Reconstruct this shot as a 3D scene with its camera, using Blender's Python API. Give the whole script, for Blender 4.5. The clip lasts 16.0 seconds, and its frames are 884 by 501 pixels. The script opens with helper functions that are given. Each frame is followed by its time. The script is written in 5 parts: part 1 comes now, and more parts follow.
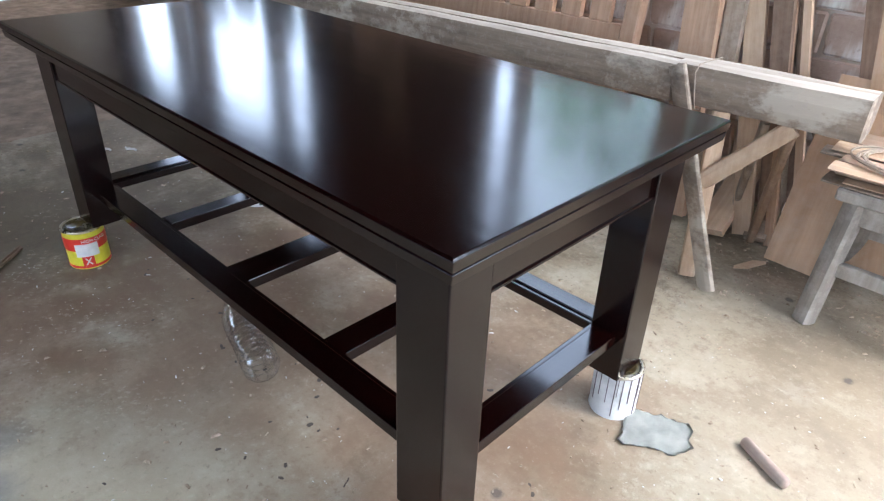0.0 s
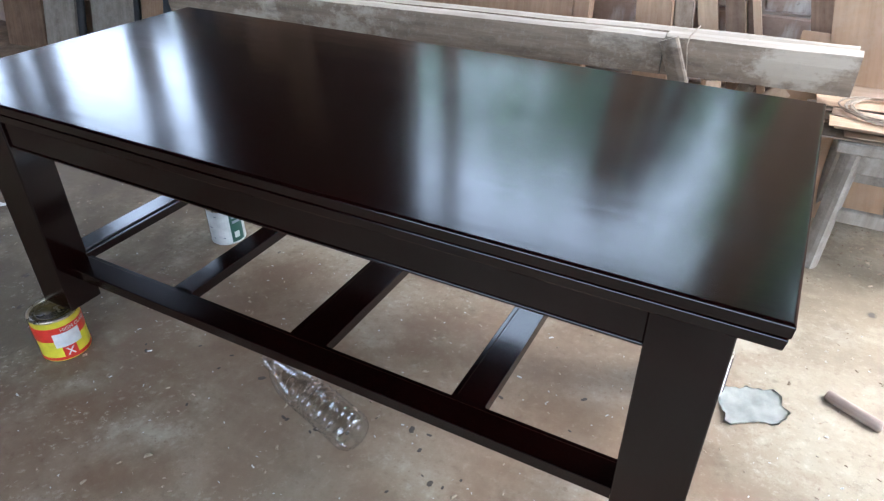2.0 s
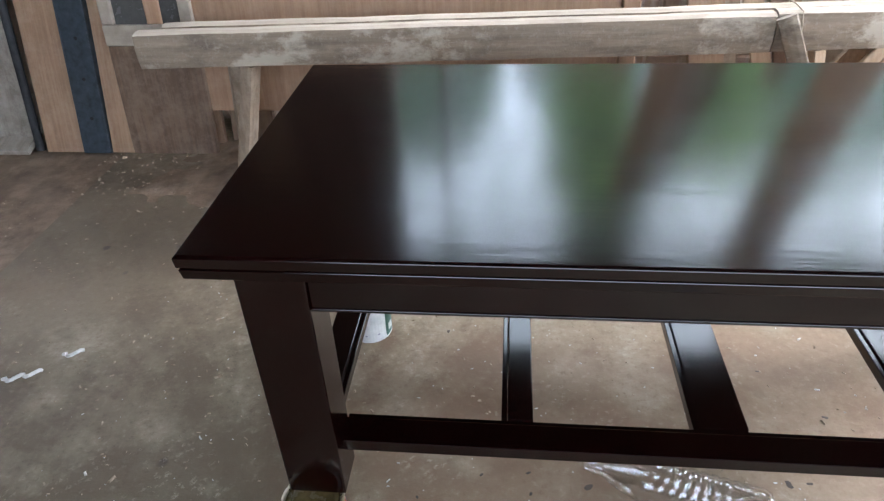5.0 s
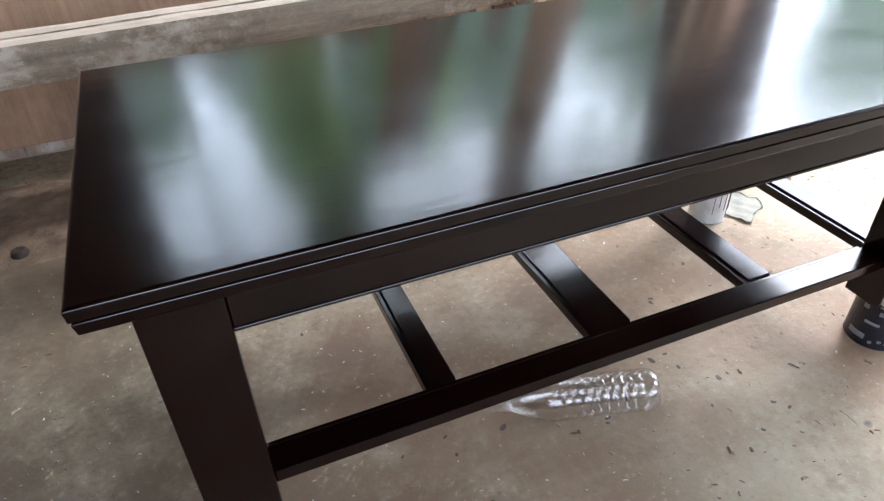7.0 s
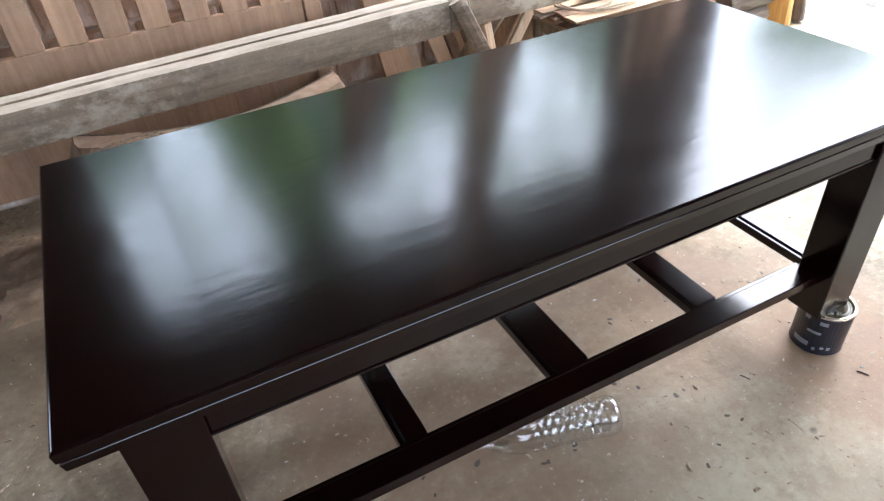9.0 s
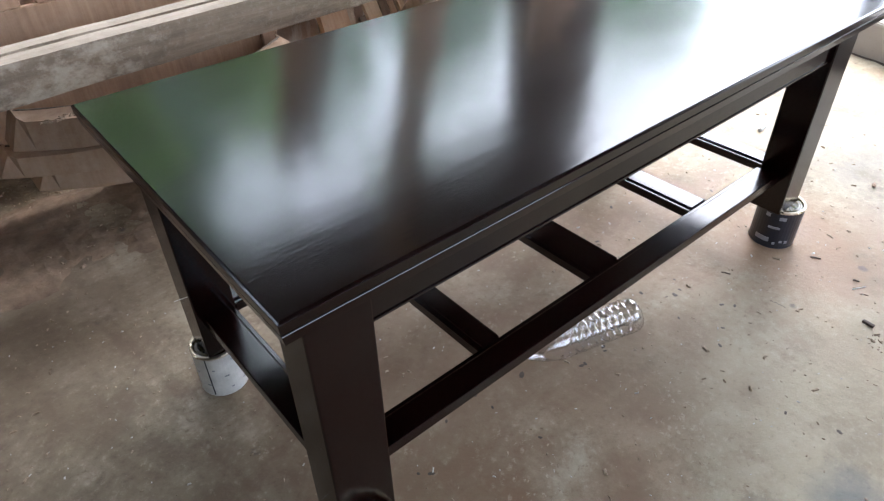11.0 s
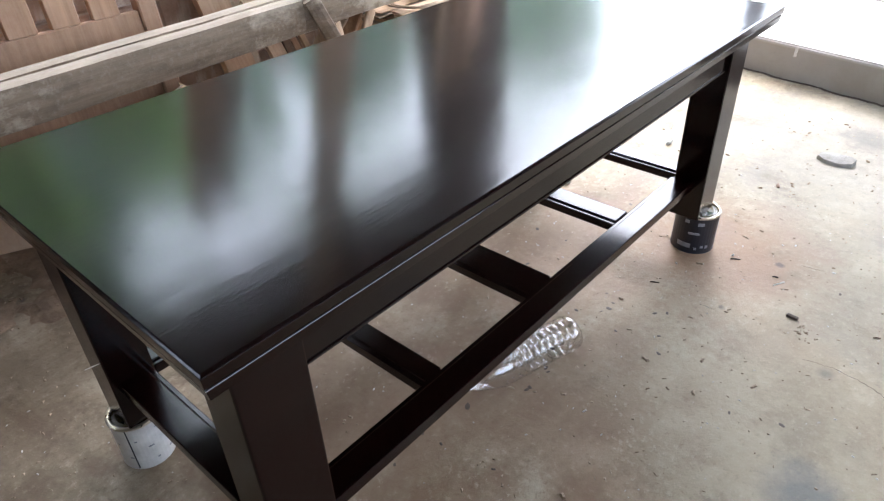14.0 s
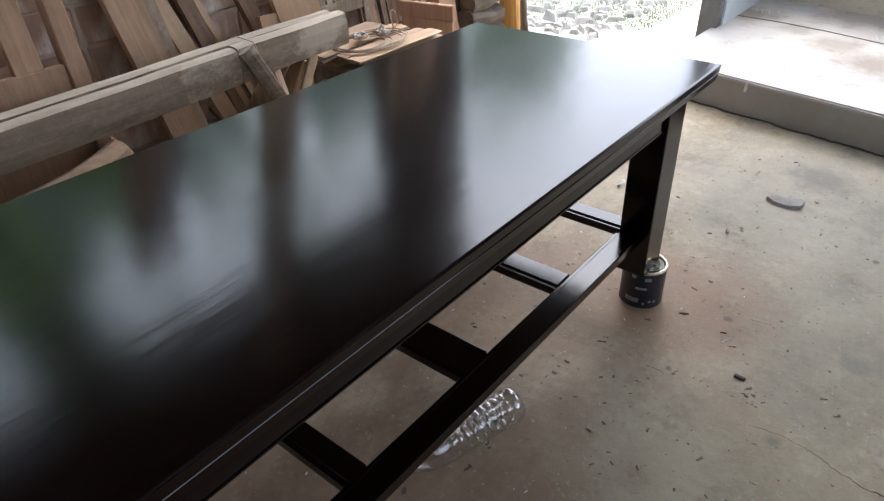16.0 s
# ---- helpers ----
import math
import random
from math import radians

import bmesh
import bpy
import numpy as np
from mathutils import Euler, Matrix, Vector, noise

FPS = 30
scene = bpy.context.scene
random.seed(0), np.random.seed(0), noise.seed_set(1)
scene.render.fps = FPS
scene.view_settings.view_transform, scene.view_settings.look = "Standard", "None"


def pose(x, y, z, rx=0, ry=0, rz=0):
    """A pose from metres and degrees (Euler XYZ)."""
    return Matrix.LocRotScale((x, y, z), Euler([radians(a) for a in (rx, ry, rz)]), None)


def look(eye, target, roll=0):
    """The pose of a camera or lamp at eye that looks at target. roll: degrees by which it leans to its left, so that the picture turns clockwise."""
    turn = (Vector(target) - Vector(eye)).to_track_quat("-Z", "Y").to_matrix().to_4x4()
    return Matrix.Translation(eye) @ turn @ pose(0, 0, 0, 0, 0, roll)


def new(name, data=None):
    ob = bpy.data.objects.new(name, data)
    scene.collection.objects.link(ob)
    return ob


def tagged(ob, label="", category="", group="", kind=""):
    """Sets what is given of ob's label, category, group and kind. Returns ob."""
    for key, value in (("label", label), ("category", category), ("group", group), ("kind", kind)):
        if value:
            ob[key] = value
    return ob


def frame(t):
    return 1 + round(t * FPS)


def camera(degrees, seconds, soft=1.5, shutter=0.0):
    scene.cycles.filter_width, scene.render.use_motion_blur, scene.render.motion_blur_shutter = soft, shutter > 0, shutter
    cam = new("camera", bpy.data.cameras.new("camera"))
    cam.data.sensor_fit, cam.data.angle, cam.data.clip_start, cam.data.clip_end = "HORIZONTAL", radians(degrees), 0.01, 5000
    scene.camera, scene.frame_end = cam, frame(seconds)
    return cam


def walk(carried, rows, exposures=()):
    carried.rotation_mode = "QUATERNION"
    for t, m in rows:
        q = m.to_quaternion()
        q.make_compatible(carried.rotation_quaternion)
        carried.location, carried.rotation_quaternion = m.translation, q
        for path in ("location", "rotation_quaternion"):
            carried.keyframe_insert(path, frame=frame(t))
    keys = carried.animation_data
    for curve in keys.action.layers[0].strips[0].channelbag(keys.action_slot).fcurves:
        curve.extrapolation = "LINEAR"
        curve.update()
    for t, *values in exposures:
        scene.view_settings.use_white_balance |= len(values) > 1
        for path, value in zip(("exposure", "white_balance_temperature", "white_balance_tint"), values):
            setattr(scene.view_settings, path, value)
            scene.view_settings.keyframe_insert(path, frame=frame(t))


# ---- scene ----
cam = camera(67.76, 16.0, 1.25)
PATH = [
    (0, (1.9118, -0.4268, 1.0032), (0.7678, 0.7755, 0.0286), 1.81),
    (0.5, (1.826, -0.5093, 1.0142), (0.7854, 0.77, 0.0209), 1.32),
    (1, (1.6819, -0.55, 0.9944), (0.7425, 0.7546, -0.0649), 0),
    (1.5, (1.5631, -0.5346, 1.0252), (0.737, 0.8096, -0.0781), -0.04),
    (2, (1.4487, -0.5885, 1.0604), (0.6853, 0.8261, 0.0011), -0.25),
    (2.5, (1.3442, -0.693, 1.078), (0.6292, 0.7513, 0.0253), -1.75),
    (3, (1.2122, -0.7029, 1.1176), (0.5478, 0.759, 0.0561), -1.35),
    (3.2, (1.1341, -0.6919, 1.1275), (0.4675, 0.7634, 0.0583), -2.49),
    (4.25, (0.7337, -0.6314, 1.111), (0.4114, 0.8822, 0.0209), -2.75),
    (5.3, (0.3333, -0.5709, 1.0945), (0.3564, 1.001, -0.0165), -3),
    (5.5, (0.3179, -0.5357, 1.0835), (0.5588, 1.0329, -0.0044), -3.72),
    (6, (0.2156, -0.5291, 1.0868), (0.7194, 0.957, -0.0275), -3.64),
    (6.5, (0.1815, -0.5434, 1.0571), (0.8118, 0.8976, -0.0517), -1.07),
    (7, (0.1573, -0.561, 1.0483), (0.737, 0.8789, -0.0902), -1.54),
    (7.5, (0.143, -0.5654, 1.0373), (0.7161, 0.8855, -0.0924), -0.53),
    (8, (0.1562, -0.5698, 1.023), (0.7513, 0.8833, -0.0902), -0.58),
    (8.5, (0.1804, -0.572, 1.1055), (0.7821, 0.8536, -0.0396), -1.75),
    (9, (0.2013, -0.5434, 1.1924), (0.8338, 0.8393, 0.011), -4.41),
    (9.2, (0.2277, -0.5302, 1.2034), (0.946, 0.8811, 0.1089), -4.45),
    (11.3, (-0.2233, -0.44, 1.0912), (0.7414, 0.7095, -0.1155), -0.97),
    (11.5, (-0.2409, -0.4268, 1.0835), (0.7117, 0.7161, -0.1386), -1.04),
    (12, (-0.2607, -0.4345, 1.0549), (0.7216, 0.6776, -0.1716), 0.19),
    (12.5, (-0.2574, -0.4378, 1.0406), (0.7997, 0.6336, -0.1595), 0.55),
    (13, (-0.231, -0.4323, 1.0373), (0.8525, 0.6072, -0.1683), -0.22),
    (13.5, (-0.1969, -0.4312, 1.0494), (0.9185, 0.6182, -0.1166), -1.71),
    (14, (-0.1617, -0.4433, 1.0703), (1.0032, 0.6259, -0.0275), -2.08),
    (14.5, (-0.1155, -0.4499, 1.0879), (1.1088, 0.6061, 0.0429), -1.52),
    (15, (-0.055, -0.4433, 1.1286), (1.2364, 0.6006, 0.154), -1.91),
    (15.5, (-0.0264, -0.4378, 1.1396), (1.2672, 0.6006, 0.1639), -1.92),
    (16, (-0.0088, -0.4356, 1.1429), (1.2166, 0.5918, 0.0704), -1.93),
]
walk(cam, [(t, look(e, a, r)) for t, e, a, r in PATH], ((0.0, 3.62, 5500, 10), (1.5, 3.65, 5450, 9), (3.2, 3.9, 5500, 9), (5.3, 4.07, 5900, 10), (6.5, 3.92, 5950, 11), (9.0, 3.92, 5950, 10.5), (11.3, 3.78, 6000, 11.5), (12.3, 3.83, 6000, 11.5), (13.5, 3.77, 6000, 12), (14.2, 3.62, 6000, 12), (15.0, 2.78, 6100, 11.5), (16.0, 2.67, 6100, 11.5)))

# ---- world, sun and sky ----
world = bpy.data.worlds.new("sky")
scene.world = world
world.use_nodes = True
wn = world.node_tree
sky = wn.nodes.new("ShaderNodeTexSky")
sky.sky_type = "NISHITA"
sky.sun_disc = False
sky.sun_elevation = radians(61)
sky.sun_rotation = radians(71)
sky.air_density = 1.0
sky.dust_density = 6.0
sky.ozone_density = 1.0
haze = wn.nodes.new("ShaderNodeHueSaturation")
haze.inputs["Saturation"].default_value = 0.65
wn.links.new(sky.outputs[0], haze.inputs["Color"])
veil = wn.nodes.new("ShaderNodeMix")
veil.data_type = "RGBA"
veil.inputs[0].default_value = 0.5
veil.inputs[7].default_value = (4.7, 5.1, 5.7, 1.0)
wn.links.new(haze.outputs[0], veil.inputs[6])
wn.links.new(veil.outputs[2], wn.nodes["Background"].inputs[0])
wn.nodes["Background"].inputs[1].default_value = 0.15
sun = new("sun", bpy.data.lights.new("sun", "SUN"))
sun.data.energy = 0.2
sun.data.angle = radians(60)
sun.data.color = (1.0, 0.96, 0.9)
sun.matrix_world = look((9.18, 3.16, 17.5), (0, 0, 0))


# ---- materials ----
def nodes_of(name):
    m = bpy.data.materials.new(name)
    m.use_nodes = True
    t = m.node_tree
    return m, t, t.nodes["Principled BSDF"]


def mix(t, fac, a, b, kind="MIX"):
    n = t.nodes.new("ShaderNodeMix")
    n.data_type, n.blend_type = "RGBA", kind
    for sock, v in ((n.inputs[0], fac), (n.inputs[6], a), (n.inputs[7], b)):
        if hasattr(v, "links"):
            t.links.new(v, sock)
        else:
            sock.default_value = (*v, 1) if isinstance(v, tuple) else v
    return n.outputs[2]


def coords(t, stretch=(1, 1, 1), kind="Object"):
    c = t.nodes.new("ShaderNodeTexCoord")
    m = t.nodes.new("ShaderNodeMapping")
    m.inputs["Scale"].default_value = stretch
    t.links.new(c.outputs[kind], m.inputs[0])
    return m.outputs[0]


def noise_tex(t, co, scale, detail=6, rough=0.6):
    n = t.nodes.new("ShaderNodeTexNoise")
    n.inputs["Scale"].default_value = scale
    n.inputs["Detail"].default_value = detail
    n.inputs["Roughness"].default_value = rough
    t.links.new(co, n.inputs["Vector"])
    return n.outputs[0]


def ramp(t, fac, lo, hi, a=0.0, b=1.0):
    n = t.nodes.new("ShaderNodeMapRange")
    t.links.new(fac, n.inputs[0])
    for i, v in zip((1, 2, 3, 4), (lo, hi, a, b)):
        n.inputs[i].default_value = v
    return n.outputs[0]


def bump(t, bsdf, height, strength, dist):
    n = t.nodes.new("ShaderNodeBump")
    n.inputs["Strength"].default_value = strength
    n.inputs["Distance"].default_value = dist
    t.links.new(height, n.inputs["Height"])
    t.links.new(n.outputs[0], bsdf.inputs["Normal"])


def plain(name, colour, rough=0.5, metal=0.0, vary=0.12, scale=40):
    """A painted or simple surface with slight mottling."""
    m, t, b = nodes_of(name)
    co = coords(t)
    n = noise_tex(t, co, scale)
    dark = tuple(c * (1 - vary * 2) for c in colour)
    t.links.new(mix(t, ramp(t, n, 0.3, 0.7), dark, colour), b.inputs["Base Color"])
    t.links.new(ramp(t, n, 0.3, 0.7, rough * 1.2, rough * 0.85), b.inputs["Roughness"])
    b.inputs["Metallic"].default_value = metal
    return m


def timber(name, dark, light, rough=0.7, grain=60, dust=0.0, dust_colour=(0.55, 0.47, 0.38)):
    """Sawn wood: grain along the local z axis, tone by board, dust blotches."""
    m, t, b = nodes_of(name)
    co = coords(t, (1, 1, 0.06))
    g = noise_tex(t, co, grain, 5, 0.65)
    big = noise_tex(t, coords(t, (1, 1, 0.35)), 7, 4)
    info = t.nodes.new("ShaderNodeObjectInfo")
    col = mix(t, ramp(t, g, 0.32, 0.68), dark, light)
    col = mix(t, ramp(t, big, 0.35, 0.7, 0.0, 0.55), col, tuple(c * 0.55 for c in dark))
    tone = mix(t, info.outputs["Random"], (0.72, 0.7, 0.66), (1.12, 1.08, 1.02))
    col = mix(t, 1.0, col, tone, "MULTIPLY")
    if dust:
        d = noise_tex(t, coords(t), 17, 10, 0.75)
        col = mix(t, ramp(t, d, 0.44, 0.66, 0.0, dust), col, dust_colour)
    t.links.new(col, b.inputs["Base Color"])
    b.inputs["Roughness"].default_value = rough
    bump(t, b, g, 0.25, 0.002)
    return m


def lacquer():
    """Dark brown gloss varnish with brush marks and settled dust."""
    m, t, b = nodes_of("dark_lacquer")
    co = coords(t, (0.25, 1, 1))
    tone = noise_tex(t, co, 26, 6)
    col = mix(t, ramp(t, tone, 0.3, 0.7), (0.0026, 0.0003, 0.0002), (0.0056, 0.0007, 0.0005))
    t.links.new(col, b.inputs["Base Color"])
    smear = noise_tex(t, coords(t, (0.4, 1, 1)), 14, 8, 0.7)
    t.links.new(ramp(t, smear, 0.3, 0.75, 0.13, 0.20), b.inputs["Roughness"])
    b.inputs["IOR"].default_value = 1.45
    wave = noise_tex(t, coords(t, (0.35, 1.6, 1)), 22, 4, 0.55)
    streak = noise_tex(t, coords(t, (0.16, 2.2, 1)), 75, 3, 0.5)
    both = t.nodes.new("ShaderNodeMath")
    both.operation = "MULTIPLY_ADD"
    t.links.new(streak, both.inputs[0])
    both.inputs[1].default_value = 0.30
    t.links.new(wave, both.inputs[2])
    bump(t, b, both.outputs[0], 0.062, 0.004)
    return m


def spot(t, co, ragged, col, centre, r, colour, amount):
    """One ragged-edged patch of colour, for stains and for painted light and shade."""
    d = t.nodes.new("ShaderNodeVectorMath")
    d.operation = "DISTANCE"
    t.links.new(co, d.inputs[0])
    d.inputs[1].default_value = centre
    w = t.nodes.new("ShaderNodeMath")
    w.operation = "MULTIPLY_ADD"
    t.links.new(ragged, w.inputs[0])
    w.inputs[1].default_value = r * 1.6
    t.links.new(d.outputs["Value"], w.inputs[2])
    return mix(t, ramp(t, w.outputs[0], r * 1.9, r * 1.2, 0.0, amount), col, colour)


def concrete():
    """Worn workshop screed: grey brown with pale scuffs, rust-red dust, dark drips and a bluish spill."""
    m, t, b = nodes_of("worn_concrete")
    co = coords(t)
    big = noise_tex(t, co, 1.7, 6, 0.6)
    mid = noise_tex(t, co, 7.5, 8, 0.68)
    fine = noise_tex(t, co, 60, 6, 0.7)
    col = mix(t, ramp(t, big, 0.35, 0.65), (0.200, 0.158, 0.098), (0.335, 0.283, 0.196))
    col = mix(t, ramp(t, mid, 0.52, 0.74, 0.0, 0.5), col, (0.40, 0.355, 0.285))
    col = mix(t, ramp(t, mid, 0.48, 0.32, 0.0, 0.8), col, (0.105, 0.073, 0.047))
    patch = noise_tex(t, co, 3.6, 9, 0.76)
    col = mix(t, ramp(t, patch, 0.49, 0.40, 0.0, 0.75), col, (0.112, 0.080, 0.047))
    col = mix(t, ramp(t, patch, 0.53, 0.61, 0.0, 0.65), col, (0.410, 0.355, 0.258))
    red = noise_tex(t, coords(t, (1, 1, 1)), 2.6, 5, 0.6)
    col = mix(t, ramp(t, red, 0.55, 0.72, 0.0, 0.32), col, (0.32, 0.185, 0.115))
    col = mix(t, ramp(t, fine, 0.57, 0.70, 0.0, 0.5), col, (0.48, 0.42, 0.325))
    col = mix(t, ramp(t, fine, 0.43, 0.30, 0.0, 0.65), col, (0.095, 0.070, 0.046))
    grit = noise_tex(t, co, 150, 4, 0.8)
    col = mix(t, ramp(t, grit, 0.62, 0.69, 0.0, 0.55), col, (0.50, 0.44, 0.34))
    col = mix(t, ramp(t, grit, 0.38, 0.31, 0.0, 0.55), col, (0.075, 0.055, 0.037))
    # old spills, trodden dirt, scuffed bare patches, and light and shade painted in
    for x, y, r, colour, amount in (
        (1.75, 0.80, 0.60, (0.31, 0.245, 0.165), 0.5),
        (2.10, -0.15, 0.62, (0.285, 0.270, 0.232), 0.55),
        # paler patch painted in for the brighter floor before the table
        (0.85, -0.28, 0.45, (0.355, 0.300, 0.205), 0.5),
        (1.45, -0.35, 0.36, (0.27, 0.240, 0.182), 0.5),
        # dirt at the left end; the two large pools also paint in shade
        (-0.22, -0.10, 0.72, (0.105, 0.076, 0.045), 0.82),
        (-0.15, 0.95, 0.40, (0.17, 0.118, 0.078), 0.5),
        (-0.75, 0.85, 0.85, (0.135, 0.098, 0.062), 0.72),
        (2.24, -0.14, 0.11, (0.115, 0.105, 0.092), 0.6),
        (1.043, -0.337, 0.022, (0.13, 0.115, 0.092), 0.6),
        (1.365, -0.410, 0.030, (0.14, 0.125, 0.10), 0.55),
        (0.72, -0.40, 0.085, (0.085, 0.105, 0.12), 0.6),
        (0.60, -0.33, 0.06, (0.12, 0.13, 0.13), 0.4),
        # red-brown dust under and beside the table, deepened to paint in shade
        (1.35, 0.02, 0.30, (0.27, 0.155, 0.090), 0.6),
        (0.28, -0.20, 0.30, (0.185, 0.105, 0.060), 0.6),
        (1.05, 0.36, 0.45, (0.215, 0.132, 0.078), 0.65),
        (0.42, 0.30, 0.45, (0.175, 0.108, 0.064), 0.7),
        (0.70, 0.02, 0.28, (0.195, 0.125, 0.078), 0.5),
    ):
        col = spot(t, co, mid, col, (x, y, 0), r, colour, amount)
    v = t.nodes.new("ShaderNodeTexVoronoi")
    v.inputs["Scale"].default_value = 6.5
    v.inputs["Randomness"].default_value = 1.0
    t.links.new(mix(t, 0.05, co, mid), v.inputs["Vector"])
    col = mix(t, ramp(t, v.outputs["Distance"], 0.085, 0.045, 0.0, 0.75), col, (0.07, 0.055, 0.045))
    v2 = t.nodes.new("ShaderNodeTexVoronoi")
    v2.inputs["Scale"].default_value = 62
    warp = mix(t, 0.06, co, fine)
    t.links.new(warp, v2.inputs["Vector"])
    where = noise_tex(t, co, 4.2, 4, 0.6)
    both = t.nodes.new("ShaderNodeMath")
    both.operation = "MULTIPLY"
    t.links.new(ramp(t, v2.outputs["Distance"], 0.32, 0.16, 0.0, 0.5), both.inputs[0])
    t.links.new(ramp(t, where, 0.50, 0.62, 0.0, 1.0), both.inputs[1])
    near = t.nodes.new("ShaderNodeVectorMath")
    near.operation = "DISTANCE"
    t.links.new(co, near.inputs[0])
    near.inputs[1].default_value = (0.15, -0.15, 0)
    flaky = t.nodes.new("ShaderNodeMath")
    flaky.operation = "MULTIPLY"
    t.links.new(both.outputs[0], flaky.inputs[0])
    t.links.new(ramp(t, near.outputs["Value"], 0.9, 0.3, 0.2, 1.0), flaky.inputs[1])
    col = mix(t, flaky.outputs[0], col, (0.46, 0.40, 0.31))
    t.links.new(col, b.inputs["Base Color"])
    t.links.new(ramp(t, mid, 0.3, 0.7, 0.52, 0.72), b.inputs["Roughness"])
    b.inputs["Specular IOR Level"].default_value = 0.3
    add = t.nodes.new("ShaderNodeMath")
    add.operation = "ADD"
    t.links.new(mid, add.inputs[0])
    t.links.new(fine, add.inputs[1])
    bump(t, b, add.outputs[0], 0.3, 0.003)
    return m


def plaster(name, base, stain, pale, scale=5.0, peel=0.5):
    m, t, b = nodes_of(name)
    co = coords(t)
    n1 = noise_tex(t, co, scale, 8, 0.65)
    n2 = noise_tex(t, co, scale * 7, 6, 0.7)
    n3 = noise_tex(t, coords(t, (1, 1, 0.25)), scale * 0.6, 5)
    col = mix(t, ramp(t, n1, 0.35, 0.65), stain, base)
    col = mix(t, ramp(t, n3, 0.5, 0.62, 0.0, peel), col, pale)
    col = mix(t, ramp(t, n2, 0.42, 0.28, 0.0, 0.5), col, tuple(c * 0.6 for c in stain))
    t.links.new(col, b.inputs["Base Color"])
    b.inputs["Roughness"].default_value = 0.85
    bump(t, b, n2, 0.4, 0.006)
    return m


def clear_plastic():
    """Thin clear film: see-through, with gloss that grows towards the rim."""
    m, t, b = nodes_of("clear_plastic")
    out = t.nodes["Material Output"]
    clear = t.nodes.new("ShaderNodeBsdfTransparent")
    clear.inputs[0].default_value = (0.975, 0.98, 0.98, 1)
    gloss = t.nodes.new("ShaderNodeBsdfGlossy")
    gloss.inputs["Roughness"].default_value = 0.06
    lw = t.nodes.new("ShaderNodeLayerWeight")
    lw.inputs["Blend"].default_value = 0.45
    n = noise_tex(t, coords(t), 40, 3)
    bm = t.nodes.new("ShaderNodeBump")
    bm.inputs["Strength"].default_value = 0.5
    bm.inputs["Distance"].default_value = 0.004
    t.links.new(n, bm.inputs["Height"])
    t.links.new(bm.outputs[0], gloss.inputs["Normal"])
    mx = t.nodes.new("ShaderNodeMixShader")
    t.links.new(ramp(t, lw.outputs["Facing"], 0.0, 1.0, 0.07, 0.6), mx.inputs[0])
    t.links.new(clear.outputs[0], mx.inputs[1])
    t.links.new(gloss.outputs[0], mx.inputs[2])
    t.links.new(mx.outputs[0], out.inputs[0])
    t.nodes.remove(b)
    return m


def leafy(name, colour):
    """Leaves that let some light through."""
    m, t, b = nodes_of(name)
    n = noise_tex(t, coords(t), 3.0)
    col = mix(t, ramp(t, n, 0.3, 0.7), tuple(c * 0.6 for c in colour), colour)
    thin = t.nodes.new("ShaderNodeBsdfTranslucent")
    mx = t.nodes.new("ShaderNodeMixShader")
    mx.inputs[0].default_value = 0.5
    b.inputs["Roughness"].default_value = 0.5
    t.links.new(col, b.inputs["Base Color"])
    t.links.new(mix(t, 1.0, col, (1.4, 1.6, 1.1), "MULTIPLY"), thin.inputs[0])
    t.links.new(b.outputs[0], mx.inputs[1])
    t.links.new(thin.outputs[0], mx.inputs[2])
    t.links.new(mx.outputs[0], t.nodes["Material Output"].inputs[0])
    return m


def platform_screed():
    """Pale cement screed: brown water stains towards the back, grimy edge with painted shade."""
    m, t, b = nodes_of("stained_screed")
    co = coords(t)
    big = noise_tex(t, co, 2.2, 7, 0.6)
    mid = noise_tex(t, co, 9.0, 8, 0.7)
    fine = noise_tex(t, co, 75, 6, 0.7)
    col = mix(t, ramp(t, big, 0.35, 0.65), (0.50, 0.475, 0.44), (0.64, 0.62, 0.59))
    col = mix(t, ramp(t, mid, 0.46, 0.30, 0.0, 0.6), col, (0.36, 0.325, 0.28))
    for x, y, r, colour, amount in (
        (3.10, -0.12, 0.20, (0.24, 0.19, 0.145), 0.75), (3.30, 0.10, 0.13, (0.27, 0.22, 0.17), 0.6),
        (3.02, -0.45, 0.25, (0.25, 0.20, 0.15), 0.7), (3.62, 0.55, 0.16, (0.22, 0.18, 0.14), 0.75),
        (3.80, 0.10, 0.22, (0.27, 0.22, 0.17), 0.65), (3.72, -0.30, 0.30, (0.25, 0.20, 0.155), 0.7),
        (3.45, 0.30, 0.10, (0.30, 0.255, 0.21), 0.5),
    ):
        col = spot(t, co, mid, col, (x, y, 0.138), r, colour, amount)
    # step face darkened in the colour: its shade, with some grime
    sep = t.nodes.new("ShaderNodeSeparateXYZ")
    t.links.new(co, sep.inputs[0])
    shade_grime = t.nodes.new("ShaderNodeMath")
    shade_grime.operation = "MULTIPLY"
    t.links.new(ramp(t, sep.outputs[2], 0.134, 0.120), shade_grime.inputs[0])
    t.links.new(ramp(t, big, 0.3, 0.6, 0.55, 0.95), shade_grime.inputs[1])
    col = mix(t, shade_grime.outputs[0], col, (0.27, 0.235, 0.19))
    col = mix(t, ramp(t, fine, 0.42, 0.28, 0.0, 0.45), col, (0.25, 0.22, 0.185))
    t.links.new(col, b.inputs["Base Color"])
    b.inputs["Roughness"].default_value = 0.7
    bump(t, b, fine, 0.3, 0.003)
    return m


